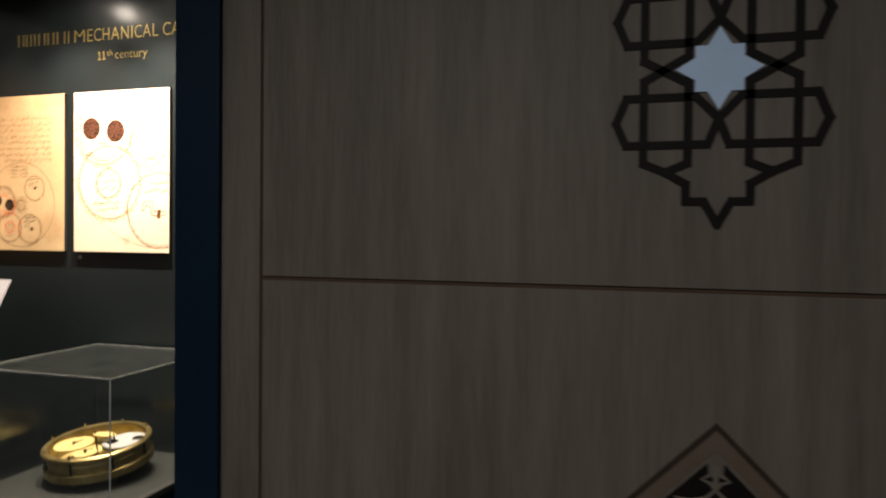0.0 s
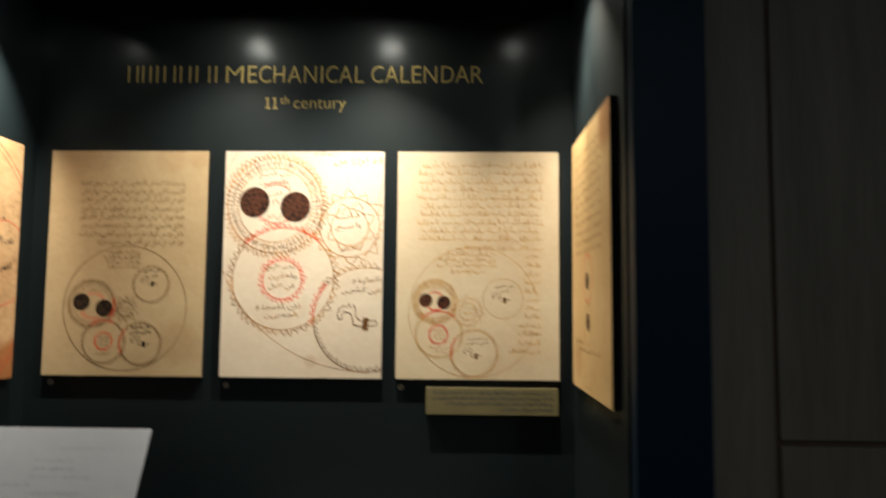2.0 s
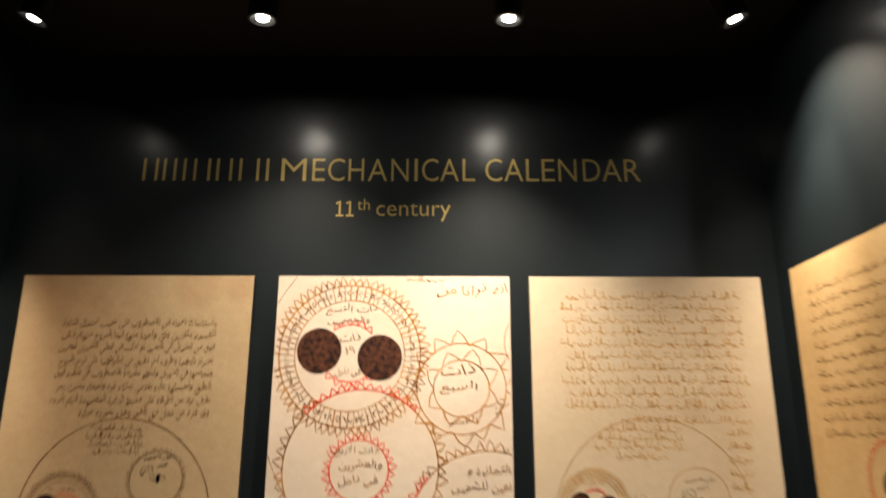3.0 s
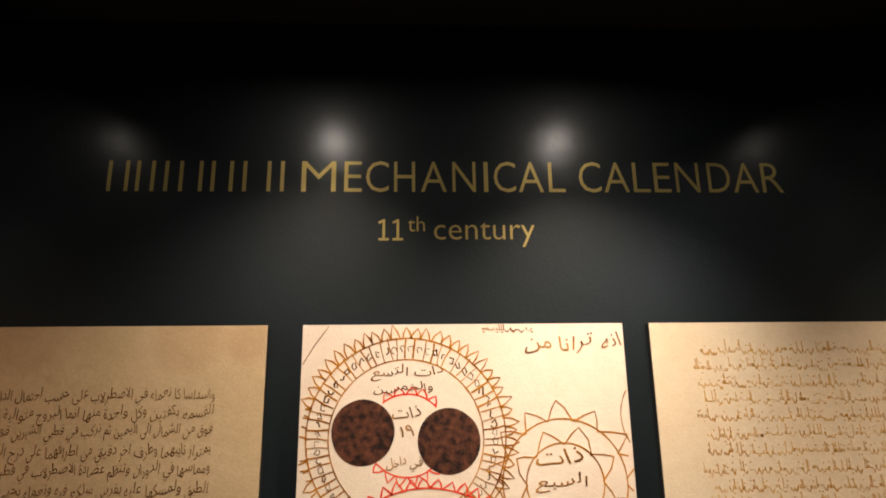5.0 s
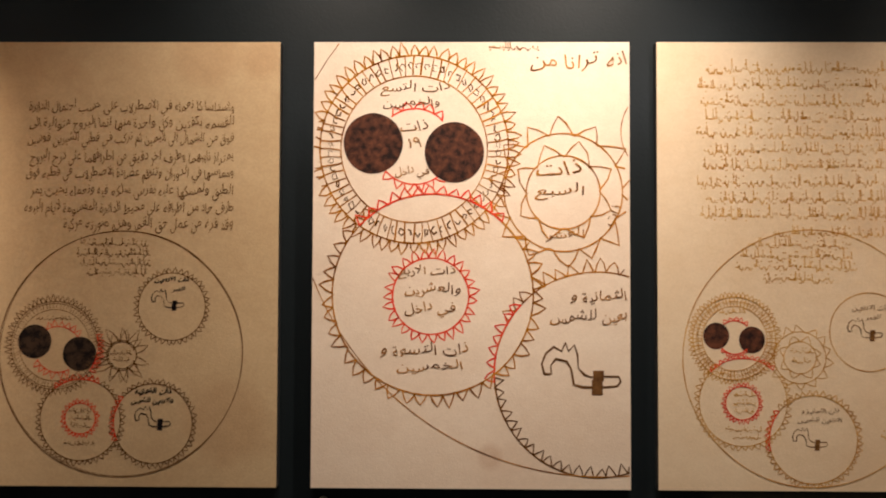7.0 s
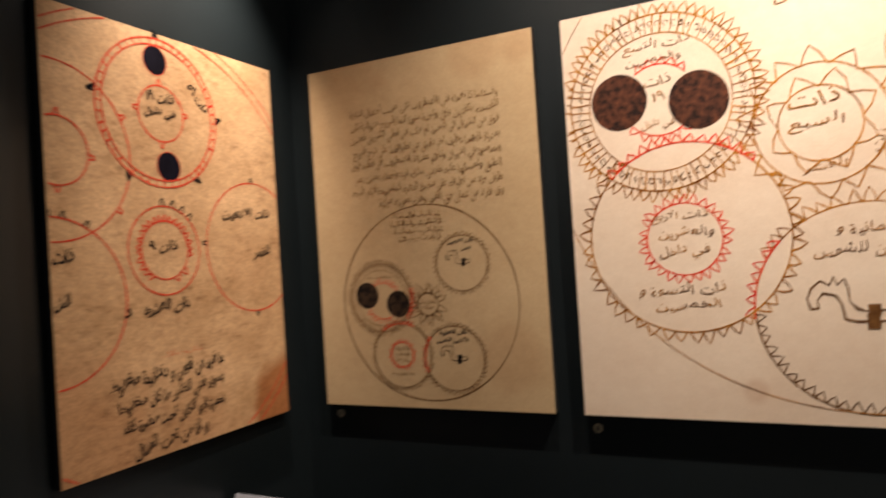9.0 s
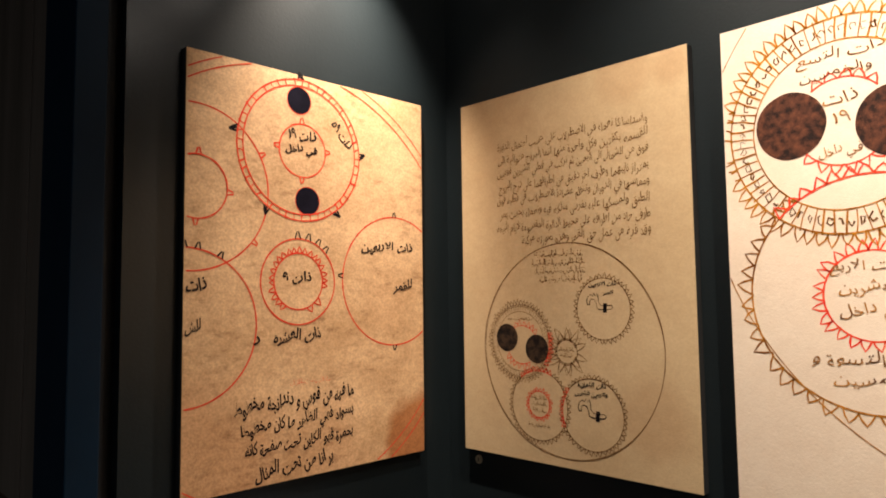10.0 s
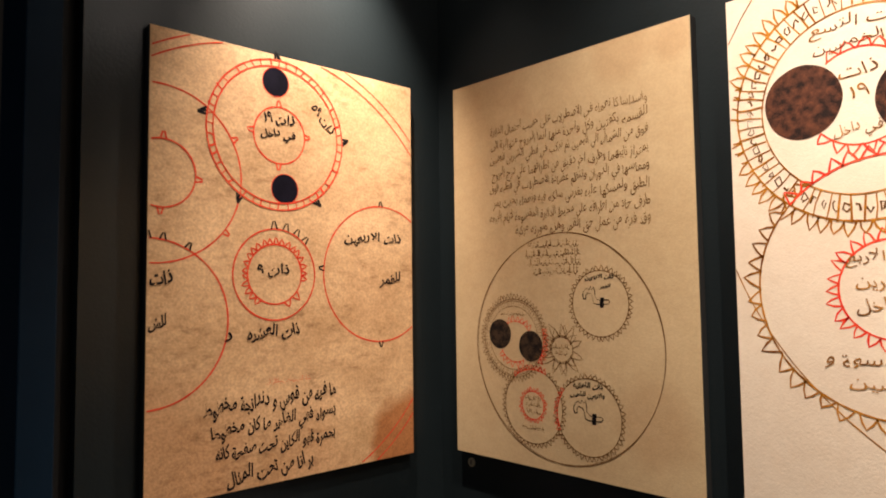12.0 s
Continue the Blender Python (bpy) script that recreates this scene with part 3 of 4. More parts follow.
def diamond(centre, half):
    ob = thing("diamond_ornament", pose(centre[0], FRONT_Y, centre[1]), "dark inlaid diamond with pale arabesque leaves", "ornament")
    bm = bmesh.new()
    ring = [(0, half), (half, 0), (0, -half), (-half, 0), (0, half)]
    strap(bm, ring, 0.013)
    part("border", bm, JOINT_DARK, ob, "dark brown outer border")
    bm = bmesh.new()
    strap(bm, [(a * 0.885, b * 0.885) for a, b in ring], 0.040, 0.002)
    part("band", bm, BAND, ob, "reddish brown veneer band")
    # four black fields whose points are split by a pale bud
    q, w = half * 0.74, half * 0.070
    bm = bmesh.new()
    rim = []
    for k in range(4):
        g = radians(90 * k)
        for a, b in ((-w, q - w), (-w * 0.9, q - w * 2.2), (-w * 0.2, q - w * 3.0), (w * 0.2, q - w * 3.0), (w * 0.9, q - w * 2.2), (w, q - w)):
            rim.append((a * math.cos(g) + b * math.sin(g), -a * math.sin(g) + b * math.cos(g)))
    bm.faces.new([bm.verts.new((a, -0.0024, b)) for a, b in reversed(rim)])
    part("field", bm, STRAP, ob)
    pen = Ink(0.0026)
    pen.stroke([(0, q - w * 4.6), (0, q - w * 3.8), (0, q - w * 2.6), (0, q - w * 1.4)], 0.012, wobble=0.0)
    for sx in (1, -1):
        pen.stroke([(0, q - w * 4.6), (sx * w * 0.6, q - w * 3.6), (sx * w * 1.7, q - w * 3.2), (sx * w * 0.8, q - w * 2.6), (0, q - w * 1.4)], 0.008, wobble=0.3)
        pen.stroke([(0, q - w * 4.4), (sx * w * 1.2, q - w * 5.6), (sx * w * 3.0, q - w * 6.0), (sx * w * 5.0, q - w * 5.8)], 0.009, wobble=0.4)
    part("bud", pen.bm, WOOD, ob, "pale wood bud")
    for sx in (1, -1):
        for sz in (1, -1):
            pen = Ink(0.002)
            for r0, cx, cz, a0, a1 in ((0.030, 0.026, 0.125, 20, 250), (0.045, 0.060, 0.070, 40, 280), (0.026, 0.110, 0.040, -90, 150), (0.060, 0.0, 0.02, 10, 80)):
                pts = [(sx * (cx + r0 * math.cos(radians(a0 + (a1 - a0) * k / 14))), sz * (cz + r0 * math.sin(radians(a0 + (a1 - a0) * k / 14)))) for k in range(15)]
                pen.stroke(pts, 0.007, wobble=0.8)
            part("leaf_scroll", pen.bm, WOOD, ob, "pale wood leaf scroll")


diamond((-0.022, 0.716), 0.270)

# ---- spotlights ----
for lx, aim in zip(LAMP_X, LAMP_AIM):
    lamp = thing("spotlight", look((lx, LAMP_Y, LAMP_Z), aim), "small black cylinder spotlight glowing white on niche ceiling", "spotlight", "spotlights on the niche ceiling")
    part("lamp_can", lathe(bmesh.new(), [(0.0001, 0.075), (0.026, 0.075), (0.029, 0.068), (0.029, -0.004), (0.024, -0.006), (0.0112, -0.001)], 32), CAN_BLACK, lamp)
    part("lens", disc_solid(0.0110, -0.003, 0.002, 32), LAMP_GLOW if lx in LAMP_X[1:3] else LAMP_GLOW_SIDE, lamp, "glowing white lens")
    inv = lamp.matrix_world.inverted()
    top = inv @ Vector((lx, LAMP_Y, NICHE_TOP))
    start = Vector((0, 0, 0.06))
    d = top - start
    bm = disc_solid(0.009, 0, d.length, 16, Matrix.Translation(start) @ d.to_track_quat("Z", "Y").to_matrix().to_4x4())
    part("stem", bm, CAN_BLACK, lamp)
    bm = disc_solid(0.030, -0.012, 0.0, 28, inv @ Matrix.Translation((lx, LAMP_Y, NICHE_TOP)))
    part("ceiling_mount", bm, CAN_BLACK, lamp)
# assumed fittings for the unseen room lamps
for rx_, ry_ in UNSEEN_ROOM_LAMPS:
    lamp = thing("downlight", pose(rx_, ry_, ROOM_TOP), "assumed unseen round downlight in black room ceiling", "downlight", "downlights in the room")
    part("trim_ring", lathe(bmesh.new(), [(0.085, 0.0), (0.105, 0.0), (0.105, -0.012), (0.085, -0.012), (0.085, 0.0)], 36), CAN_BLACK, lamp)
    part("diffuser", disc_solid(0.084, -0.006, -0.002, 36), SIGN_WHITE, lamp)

# ---- title on the back wall ----
title = thing("wall_title", pose(0, BACK_Y, 0.005), "gold vinyl title lettering on dark back wall", "lettering")
Z0, CAP = 2.2760, 0.0540
# each letter stands in its own span along the wall, in millimetres from the first
WORDS = (("MECHANICAL", ((317, 374), (388, 417), (424, 462), (471, 506), (516, 559), (569, 608), (622, 629), (639, 676), (681, 723), (732, 760))),
         ("CALENDAR", ((784, 822), (827, 870), (877, 906), (913, 942), (951, 992), (1007, 1046), (1051, 1094), (1101, 1138))))
for word, spans in WORDS:
    for ch, (a, b) in zip(word, spans):
        over = 0.0006 if ch == "C" else 0.0
        part("letter", letters(ch, 0, -2.967 + a / 1000, Z0 - over, (b - a) / 1000, CAP + 2 * over, bold=-0.008), GOLD, title)
pieces("letter", letters("century", 0, -2.430, 2.180, 0.167, 0.042, bold=-0.008), GOLD, title)
pieces("letter", letters("th", 0, -2.473, 2.2065, 0.028, 0.026, bold=-0.006), GOLD, title)
pen = Ink(0.0004)
for a in (0, 28, 46, 70, 92, 116, 148, 168, 198, 220, 260, 282):
    pen.patch(-2.967 + a / 1000, -2.967 + a / 1000 + 0.0062, Z0, Z0 + CAP)
pieces("name_bar", pen.bm, GOLD, title)
for a in (-2.5125, -2.4895):
    pen = Ink(0.0004)
    for line in ([(a, 2.1915), (a, 2.2090), (a, 2.2275)], [(a - 0.0085, 2.1932), (a, 2.1932), (a + 0.0085, 2.1932)], [(a - 0.0085, 2.2215), (a - 0.004, 2.2235), (a + 0.001, 2.2258)]):
        pen.stroke(line, 0.0042, wobble=0.0)
    part("digit", pen.bm, GOLD, title)

# ---- manuscript panels ----
PW, PH, PT = 0.500, 0.703, 0.018
CLIP = (PW, PH)


def panel(m, sheet, label, width=PW):
    ob = thing("manuscript_panel", m, label, "panel", "manuscript panels in the niche")
    part("board", block(0, width, -PT + 0.0015, -0.0005, 0, PH, 0.001), BOARD_EDGE, ob, "black board edge")
    part("print", block(0.0005, width - 0.0005, -PT, -PT + 0.0014, 0.0005, PH - 0.0005), sheet, ob)
    return ob


def drawn(name, mat, ob, label=""):
    """A pen whose strokes become one part of the panel when closed."""
    pen = Ink(PT)
    pen.close = lambda: (pieces if name in ("tooth_mark", "outer_arc") else part)(name, pen.bm, mat, ob, label)
    return pen


def gear(ob, c, r, tip, count, mat, width=0.0012, rings=(), a0=0.0, a1=360.0, swell=0.54):
    pen = drawn("gear_drawing", mat, ob)
    pen.arc(c, r, width, a0, a1, CLIP)
    for q in rings:
        pen.arc(c, q, width * 0.8, a0, a1, CLIP)
    if count:
        pen.teeth(c, r, tip, count, width, a0, a1, CLIP, swell)
    pen.close()


def write(ob, text, u, v, w, h, mat=None, turn=0.0, name="inscription", bold=None):
    part(name, letters(arabic(text), PT, u, v, w, h, turn, 0.0, (-0.002 if mat else 0.024) if bold is None else bold, 0.22), mat or INK_BLACK, ob)


def script(ob, rows, mat, size, width, dense=1.0, tilt=0.0):
    """Rows (u0, u1, v) of writing too small to read."""
    for u0, u1, v in rows:
        pen = drawn("text_line", mat, ob)
        pen.bars(u0, u1, v, size, dense, width, tilt)
        pen.close()


def crank(ob, u, v, k, mat):
    """A little bent crank with a dark square hub."""
    pen = drawn("crank_drawing", mat, ob)
    pts = [(-0.083, 0.012), (-0.087, 0.028), (-0.081, 0.044), (-0.068, 0.055), (-0.056, 0.048), (-0.050, 0.061), (-0.045, 0.048), (-0.036, 0.058), (-0.031, 0.042), (-0.030, 0.022), (-0.020, 0.011), (-0.010, 0.008),
           (0.014, 0.009), (0.033, 0.009), (0.036, 0.001), (0.030, -0.006), (0.006, -0.008), (-0.022, -0.008), (-0.037, -0.004), (-0.041, 0.020), (-0.048, 0.032), (-0.065, 0.036), (-0.073, 0.026), (-0.072, 0.013), (-0.083, 0.012)]
    pen.stroke([(u + a * k, v + b * k) for a, b in pts], 0.0030 * k, wobble=0.7)
    for x0, x1, z0, z1 in ((-0.009, 0.008, -0.020, 0.004), (-0.007, 0.010, 0.002, 0.018)):
        pen.patch(u + x0 * k, u + x1 * k, v + z0 * k, v + z1 * k)
    pen.close()


# the wheel train that three of the sheets repeat, in the units of the large drawing
def wheel_train(ob, place, k, dark, red, fill, teeth=1.0, thin=1.0, face=(0.16, 0.532)):
    def at(u, v):
        return (place[0] + (u - face[0]) * k, place[1] + (v - face[1]) * k)
    w = 0.0024 * thin * max(k, 0.42)
    g1, g2, g3, g4, rs = at(0.160, 0.532), at(0.190, 0.303), at(0.448, 0.176), at(0.395, 0.464), at(0.187, 0.300)
    gear(ob, g1, 0.149 * k, 0.168 * k, int(62 * teeth), dark, w, (0.116 * k,), swell=0.68)
    pen = drawn("ring_stroke", dark, ob)
    pen.spokes(g1, 0.117 * k, 0.150 * k, int(64 * teeth), w * 0.9, clip=CLIP)
    tagged(pen.close(), kind="stuff")
    pen = drawn("ring_sign", INK_DEEP if k > 0.9 else dark, ob)
    pen.marks(g1, 0.133 * k, 0.0105 * k, int(64 * teeth), w * 0.8, CLIP)
    tagged(pen.close(), kind="stuff")
    gear(ob, g2, 0.158 * k, 0.176 * k, int(46 * teeth), dark, w, (), 125, 395)
    pen = drawn("gear_drawing", dark, ob)
    pen.arc(g2, 0.158 * k, w, 35, 52, CLIP)
    pen.close()
    gear(ob, g2, 0.158 * k, 0.172 * k, int(52 * teeth), red, w, (), 47, 137)
    gear(ob, rs, 0.060 * k, 0.075 * k, int(27 * teeth), red, w)
    gear(ob, at(0.161, 0.536), 0.060 * k, 0.073 * k, int(24 * teeth), red, w, (), 42, 128)
    gear(ob, at(0.161, 0.536), 0.060 * k, 0.073 * k, int(24 * teeth), red, w, (), 222, 318)
    for c in (at(0.095, 0.541), at(0.2235, 0.527)):
        pen = drawn("moon_disc", fill, ob, "dark brown painted disc")
        pen.blot(c, 0.0480 * k, 0.98)
        pen.close()
    gear(ob, g4, 0.093 * k, 0.117 * k, int(14 * teeth), dark, w * 0.9, swell=0.45)
    gear(ob, g4, 0.058 * k, 0.081 * k, 8, dark, w * 0.9, swell=0.45)


def panel_one():
    ob = panel(pose(LEFT_X, 1.967, 1.352, 0, 0, 90), PAPER_1, "orange-toned manuscript panel with red circles and black inscriptions")
    red, w = INK_RUST, 0.0025
    c = (0.212, 0.568)
    pen = drawn("dial_drawing", red, ob)
    pen.arc(c, 0.1255, w), pen.arc(c, 0.1150, w)
    for k in range(48):
        if k % 13 != 5:
            pen.spokes(c, 0.1145, 0.126, 1, w, k * 7.5, k * 7.5 + 1)
    pen.close()
    for q, r in (((0.206, 0.656), 0.0245), ((0.2235, 0.478), 0.0250)):
        pen = drawn("ink_disc", DISC_BLUE, ob, "blue-black painted disc")
        pen.blot(q, r)
        pen.close()
        pen = drawn("disc_rim", red, ob)
        pen.arc(q, r, 0.0012)
        pen.close()

    def ticked(q, r, angles, size=0.011, mat=red, teeth_mat=None):
        pen = drawn("circle_drawing", mat, ob)
        pen.arc(q, r, w, clip=CLIP)
        pen.close()
        pen = drawn("tooth_mark", teeth_mat or mat, ob)
        for a in angles:
            half = math.degrees(size * 0.42 / r)
            pts = [(q[0] + rr * math.cos(radians(b)), q[1] + rr * math.sin(radians(b))) for b, rr in ((a - half, r), (a - half * 0.25, r + size), (a + half * 0.35, r + size * 0.9), (a + half, r))]
            pen.run(pts, w * 1.1, CLIP)
        pen.close()

    ticked((0.2135, 0.567), 0.0475, (92, 4, 176, 268))
    ticked((0.020, 0.484), 0.0510, (88, -6, 268))
    ticked((0.012, 0.484), 0.1330, (28, -38))
    ticked((0.001, 0.263), 0.1240, (80, 62, 90), teeth_mat=INK_BLACK)
    ticked((0.2065, 0.3355), 0.0745, (92, 76, 60, 46), 0.013, teeth_mat=INK_BLACK)
    ticked((0.424, 0.3385), 0.1245, (90, 176, 270), 0.010, teeth_mat=INK_BLACK)
    gear(ob, (0.206, 0.336), 0.0490, 0.0600, 30, red, w, (), -15, 240)
    gear(ob, (0.206, 0.336), 0.0490, 0.0500, 0, red, w)
    pen = drawn("tooth_mark", red, ob)
    pen.teeth((0.206, 0.336), 0.049, 0.061, 22, w, -70, -35)
    pen.close()
    pen = drawn("tooth_mark", INK_BLACK, ob)
    for a in (92, 172, 3, -122, -55):
        for da, rr in ((-4, 0.010), (-1.5, 0.013), (1.5, 0.013)):
            e = radians(a + da * 0.9)
            f = radians(a + 1.0)
            pen.stroke([(c[0] + 0.127 * math.cos(e), c[1] + 0.127 * math.sin(e)), (c[0] + 0.134 * math.cos((e + f) / 2), c[1] + 0.134 * math.sin((e + f) / 2)), (c[0] + 0.140 * math.cos(f), c[1] + 0.140 * math.sin(f))], w * 1.3)
    pen.close()
    pen = drawn("outer_arc", red, ob)
    for r in (0.377, 0.393):
        pen.arc((0.2035, 0.3355), r, w * 0.85, 0, 360, CLIP)
    pen.close()
    write(ob, "ذات ١٩", 0.184, 0.583, 0.058, 0.022)
    write(ob, "في داخل", 0.178, 0.556, 0.066, 0.022)
    write(ob, "ذات ٥٩", 0.270, 0.598, 0.058, 0.021, turn=-50)
    write(ob, "ذات الاربعين", 0.342, 0.388, 0.130, 0.028)
    write(ob, "للقمر", 0.420, 0.312, 0.050, 0.032)
    write(ob, "ذات ٩", 0.174, 0.330, 0.058, 0.024)
    write(ob, "ذات العشره", 0.157, 0.226, 0.095, 0.031)
    write(ob, "ذات", 0.004, 0.318, 0.034, 0.024)
    write(ob, "للش", 0.003, 0.250, 0.026, 0.028)
    write(ob, "ما فيه من قوس و دندانجة مخطوط", 0.086, 0.112, 0.238, 0.040, turn=1.5)
    write(ob, "بسواد فهي الظاهر ما كان مخطوطا", 0.098, 0.076, 0.225, 0.038, turn=2.5)
    write(ob, "بحمرة فهو الكاين تحت صفحة كانه", 0.106, 0.043, 0.216, 0.036, turn=1)
    write(ob, "د", 0.119, 0.230, 0.013, 0.016)
    script(ob, [(0.190, 0.275, 0.160)], INK_RUST, 0.0075, 0.0007, 0.8)
    write(ob, "بر انا من تحت المثال", 0.124, 0.006, 0.154, 0.037, turn=3)


MOON_BOX_TEXT = (
    "واسداسا كا نعمله في الاصطرلاب على حسب احتمال الدايرة",
    "للقسمه بكفتين وكل واحدة منها انما البروج متوالية الى",
    "فوق من الشمال الى اليمين ثم نركب في قطبي الشيرين قوسين",
    "يمتراز نايبهما وطرف اخر دقيق من اطرافهما على درج البروج",
    "ومماسها في الدوران وتنظم عضادة الاصطرلاب في قطبه فوق",
    "الطبق ولمسكها عليه بفرس سلكه فيه ونعمله بحيث يمر",
    "طرف حاد من اطرافه على محيط الدايرة المقسومة لايام البيعه",
    "وقد فرغ من عمل حق القمر وهذه صورته مركبة",
)


def panel_two():
    ob = panel(pose(-3.188, BACK_Y, 1.352), PAPER_2, "tan manuscript panel with brown text and round gear diagram")
    ink = INK_SEPIA
    for k, line in enumerate(MOON_BOX_TEXT):
        left = 0.158 if k == 7 else 0.100 + 0.006 * math.sin(3 * k)
        write(ob, line, left, 0.583 - 0.0268 * k, 0.427 - left, 0.0300, INK_SEPIA, 0.0, "text_line", -0.007)
    pen = drawn("outer_circle", ink, ob)
    pen.arc((0.252, 0.208), 0.1930, 0.0014, clip=CLIP), pen.arc((0.2525, 0.2085), 0.1915, 0.0009, clip=CLIP)
    pen.close()
    script(ob, [(0.186, 0.294, 0.379), (0.180, 0.296, 0.363), (0.186, 0.296, 0.348), (0.196, 0.290, 0.333)], ink, 0.0100, 0.0013, 1.7)
    c = (0.1475, 0.2205)
    gear(ob, c, 0.0690, 0.0790, 60, ink, 0.0012, (0.0660, 0.0560))
    pen = drawn("ring_stroke", ink, ob)
    pen.spokes(c, 0.058, 0.066, 70, 0.0007)
    tagged(pen.close(), kind="stuff")
    gear(ob, (0.153, 0.214), 0.036, 0.046, 26, INK_RED, 0.0012, (), 30, 135)
    gear(ob, (0.153, 0.214), 0.036, 0.046, 26, INK_RED, 0.0012, (), 205, 300)
    gear(ob, c, 0.0690, 0.0800, 60, INK_RED, 0.0012, (), -35, 15)
    for q in ((0.116, 0.2265), (0.1875, 0.2075)):
        pen = drawn("moon_disc", DISC_DARK, ob, "dark painted disc")
        pen.blot(q, 0.0265)
        pen.close()
    gear(ob, (0.254, 0.205), 0.0235, 0.0470, 11, ink, 0.0012, swell=0.46)
    gear(ob, (0.254, 0.205), 0.0210, 0.0400, 9, INK_DEEP, 0.0010, (), 20, 340, swell=0.46)
    gear(ob, (0.332, 0.282), 0.0530, 0.0610, 40, ink, 0.0013)
    gear(ob, (0.190, 0.104), 0.0635, 0.0710, 46, ink, 0.0013)
    gear(ob, (0.190, 0.104), 0.0635, 0.0710, 46, INK_RED, 0.0013, (), 62, 130)
    gear(ob, (0.190, 0.106), 0.0240, 0.0310, 24, INK_RED, 0.0013)
    gear(ob, (0.305, 0.099), 0.0620, 0.0700, 44, ink, 0.0013)
    gear(ob, (0.305, 0.099), 0.0620, 0.0690, 50, INK_RED, 0.0013, (), 140, 205)
    write(ob, "ذات الاربعين", 0.304, 0.318, 0.055, 0.012, INK_BLACK, bold=0.03)
    write(ob, "للقمر", 0.332, 0.304, 0.021, 0.010, INK_BLACK, bold=0.03)
    write(ob, "ذات الثمانية", 0.276, 0.142, 0.058, 0.014, INK_BLACK, bold=0.03)
    write(ob, "والاربعين للشمس", 0.270, 0.127, 0.067, 0.014, INK_BLACK, bold=0.03)
    script(ob, [(0.165, 0.212, 0.066), (0.172, 0.206, 0.116), (0.172, 0.207, 0.105), (0.176, 0.204, 0.094), (0.236, 0.270, 0.208), (0.240, 0.266, 0.197), (0.118, 0.180, 0.262)], ink, 0.0060, 0.0010, 1.2)
    crank(ob, 0.336, 0.284, 0.42, INK_BLACK)
    crank(ob, 0.316, 0.098, 0.46, INK_BLACK)


def panel_three():
    ob = panel(pose(-2.635, BACK_Y, 1.352), PAPER_3, "cream panel with large brown and red gear drawing")
    wheel_train(ob, (0.160, 0.532), 1.0, INK_BROWN, INK_RED, DISC_BROWN)
    g3 = (0.4470, 0.1790)
    gear(ob, g3, 0.1600, 0.1790, 50, INK_BROWN, 0.0022, (), 70, 150)
    gear(ob, g3, 0.1600, 0.1600, 0, INK_BROWN, 0.0022, (), 150, 300)
    gear(ob, g3, 0.1600, 0.1450, 58, INK_DEEP, 0.0022, (), 182, 300)
    gear(ob, g3, 0.1600, 0.1740, 58, INK_RED, 0.0024, (), 138, 184)
    pen = drawn("outer_arc", INK_BROWN, ob)
    pen.arc((0.455, 0.510), 0.4900, 0.0014, 200, 275, CLIP)
    pen.arc((0.560, 0.560), 0.0740, 0.0016, 120, 240, CLIP)
    pen.stroke([(0.002, 0.642), (0.020, 0.672), (0.040, 0.700)], 0.0014)
    pen.close()
    ink = INK_OCHRE
    write(ob, "ذات", 0.352, 0.490, 0.072, 0.026, ink)
    write(ob, "السبع", 0.350, 0.452, 0.078, 0.028, ink)
    write(ob, "ذات", 0.455, 0.420, 0.034, 0.018, ink, 55)
    write(ob, "العشر", 0.366, 0.388, 0.062, 0.020, ink, 4)
    write(ob, "ذات التسع", 0.106, 0.616, 0.110, 0.026, ink)
    write(ob, "والخمسين", 0.110, 0.594, 0.090, 0.022, ink)
    write(ob, "ذات", 0.138, 0.560, 0.044, 0.019, ink)
    write(ob, "١٩", 0.150, 0.533, 0.022, 0.018, ink)
    write(ob, "في داخل", 0.130, 0.484, 0.054, 0.022, ink)
    write(ob, "ذات الاربع", 0.136, 0.327, 0.090, 0.023, ink)
    write(ob, "والعشرين", 0.146, 0.298, 0.088, 0.024, ink)
    write(ob, "في داخل", 0.146, 0.266, 0.080, 0.026, ink)
    write(ob, "ذات التسعة و", 0.108, 0.204, 0.138, 0.026, ink)
    write(ob, "الخمسين", 0.134, 0.178, 0.104, 0.024, ink)
    write(ob, "الثمانية و", 0.406, 0.288, 0.088, 0.026, ink)
    write(ob, "بعين للشمس", 0.374, 0.256, 0.120, 0.026, ink)
    write(ob, "انه ترانا من", 0.343, 0.655, 0.153, 0.034, ink)
    script(ob, [(0.278, 0.356, 0.692)], ink, 0.009, 0.0022, 0.9)
    crank(ob, 0.448, 0.167, 1.0, INK_DEEP)


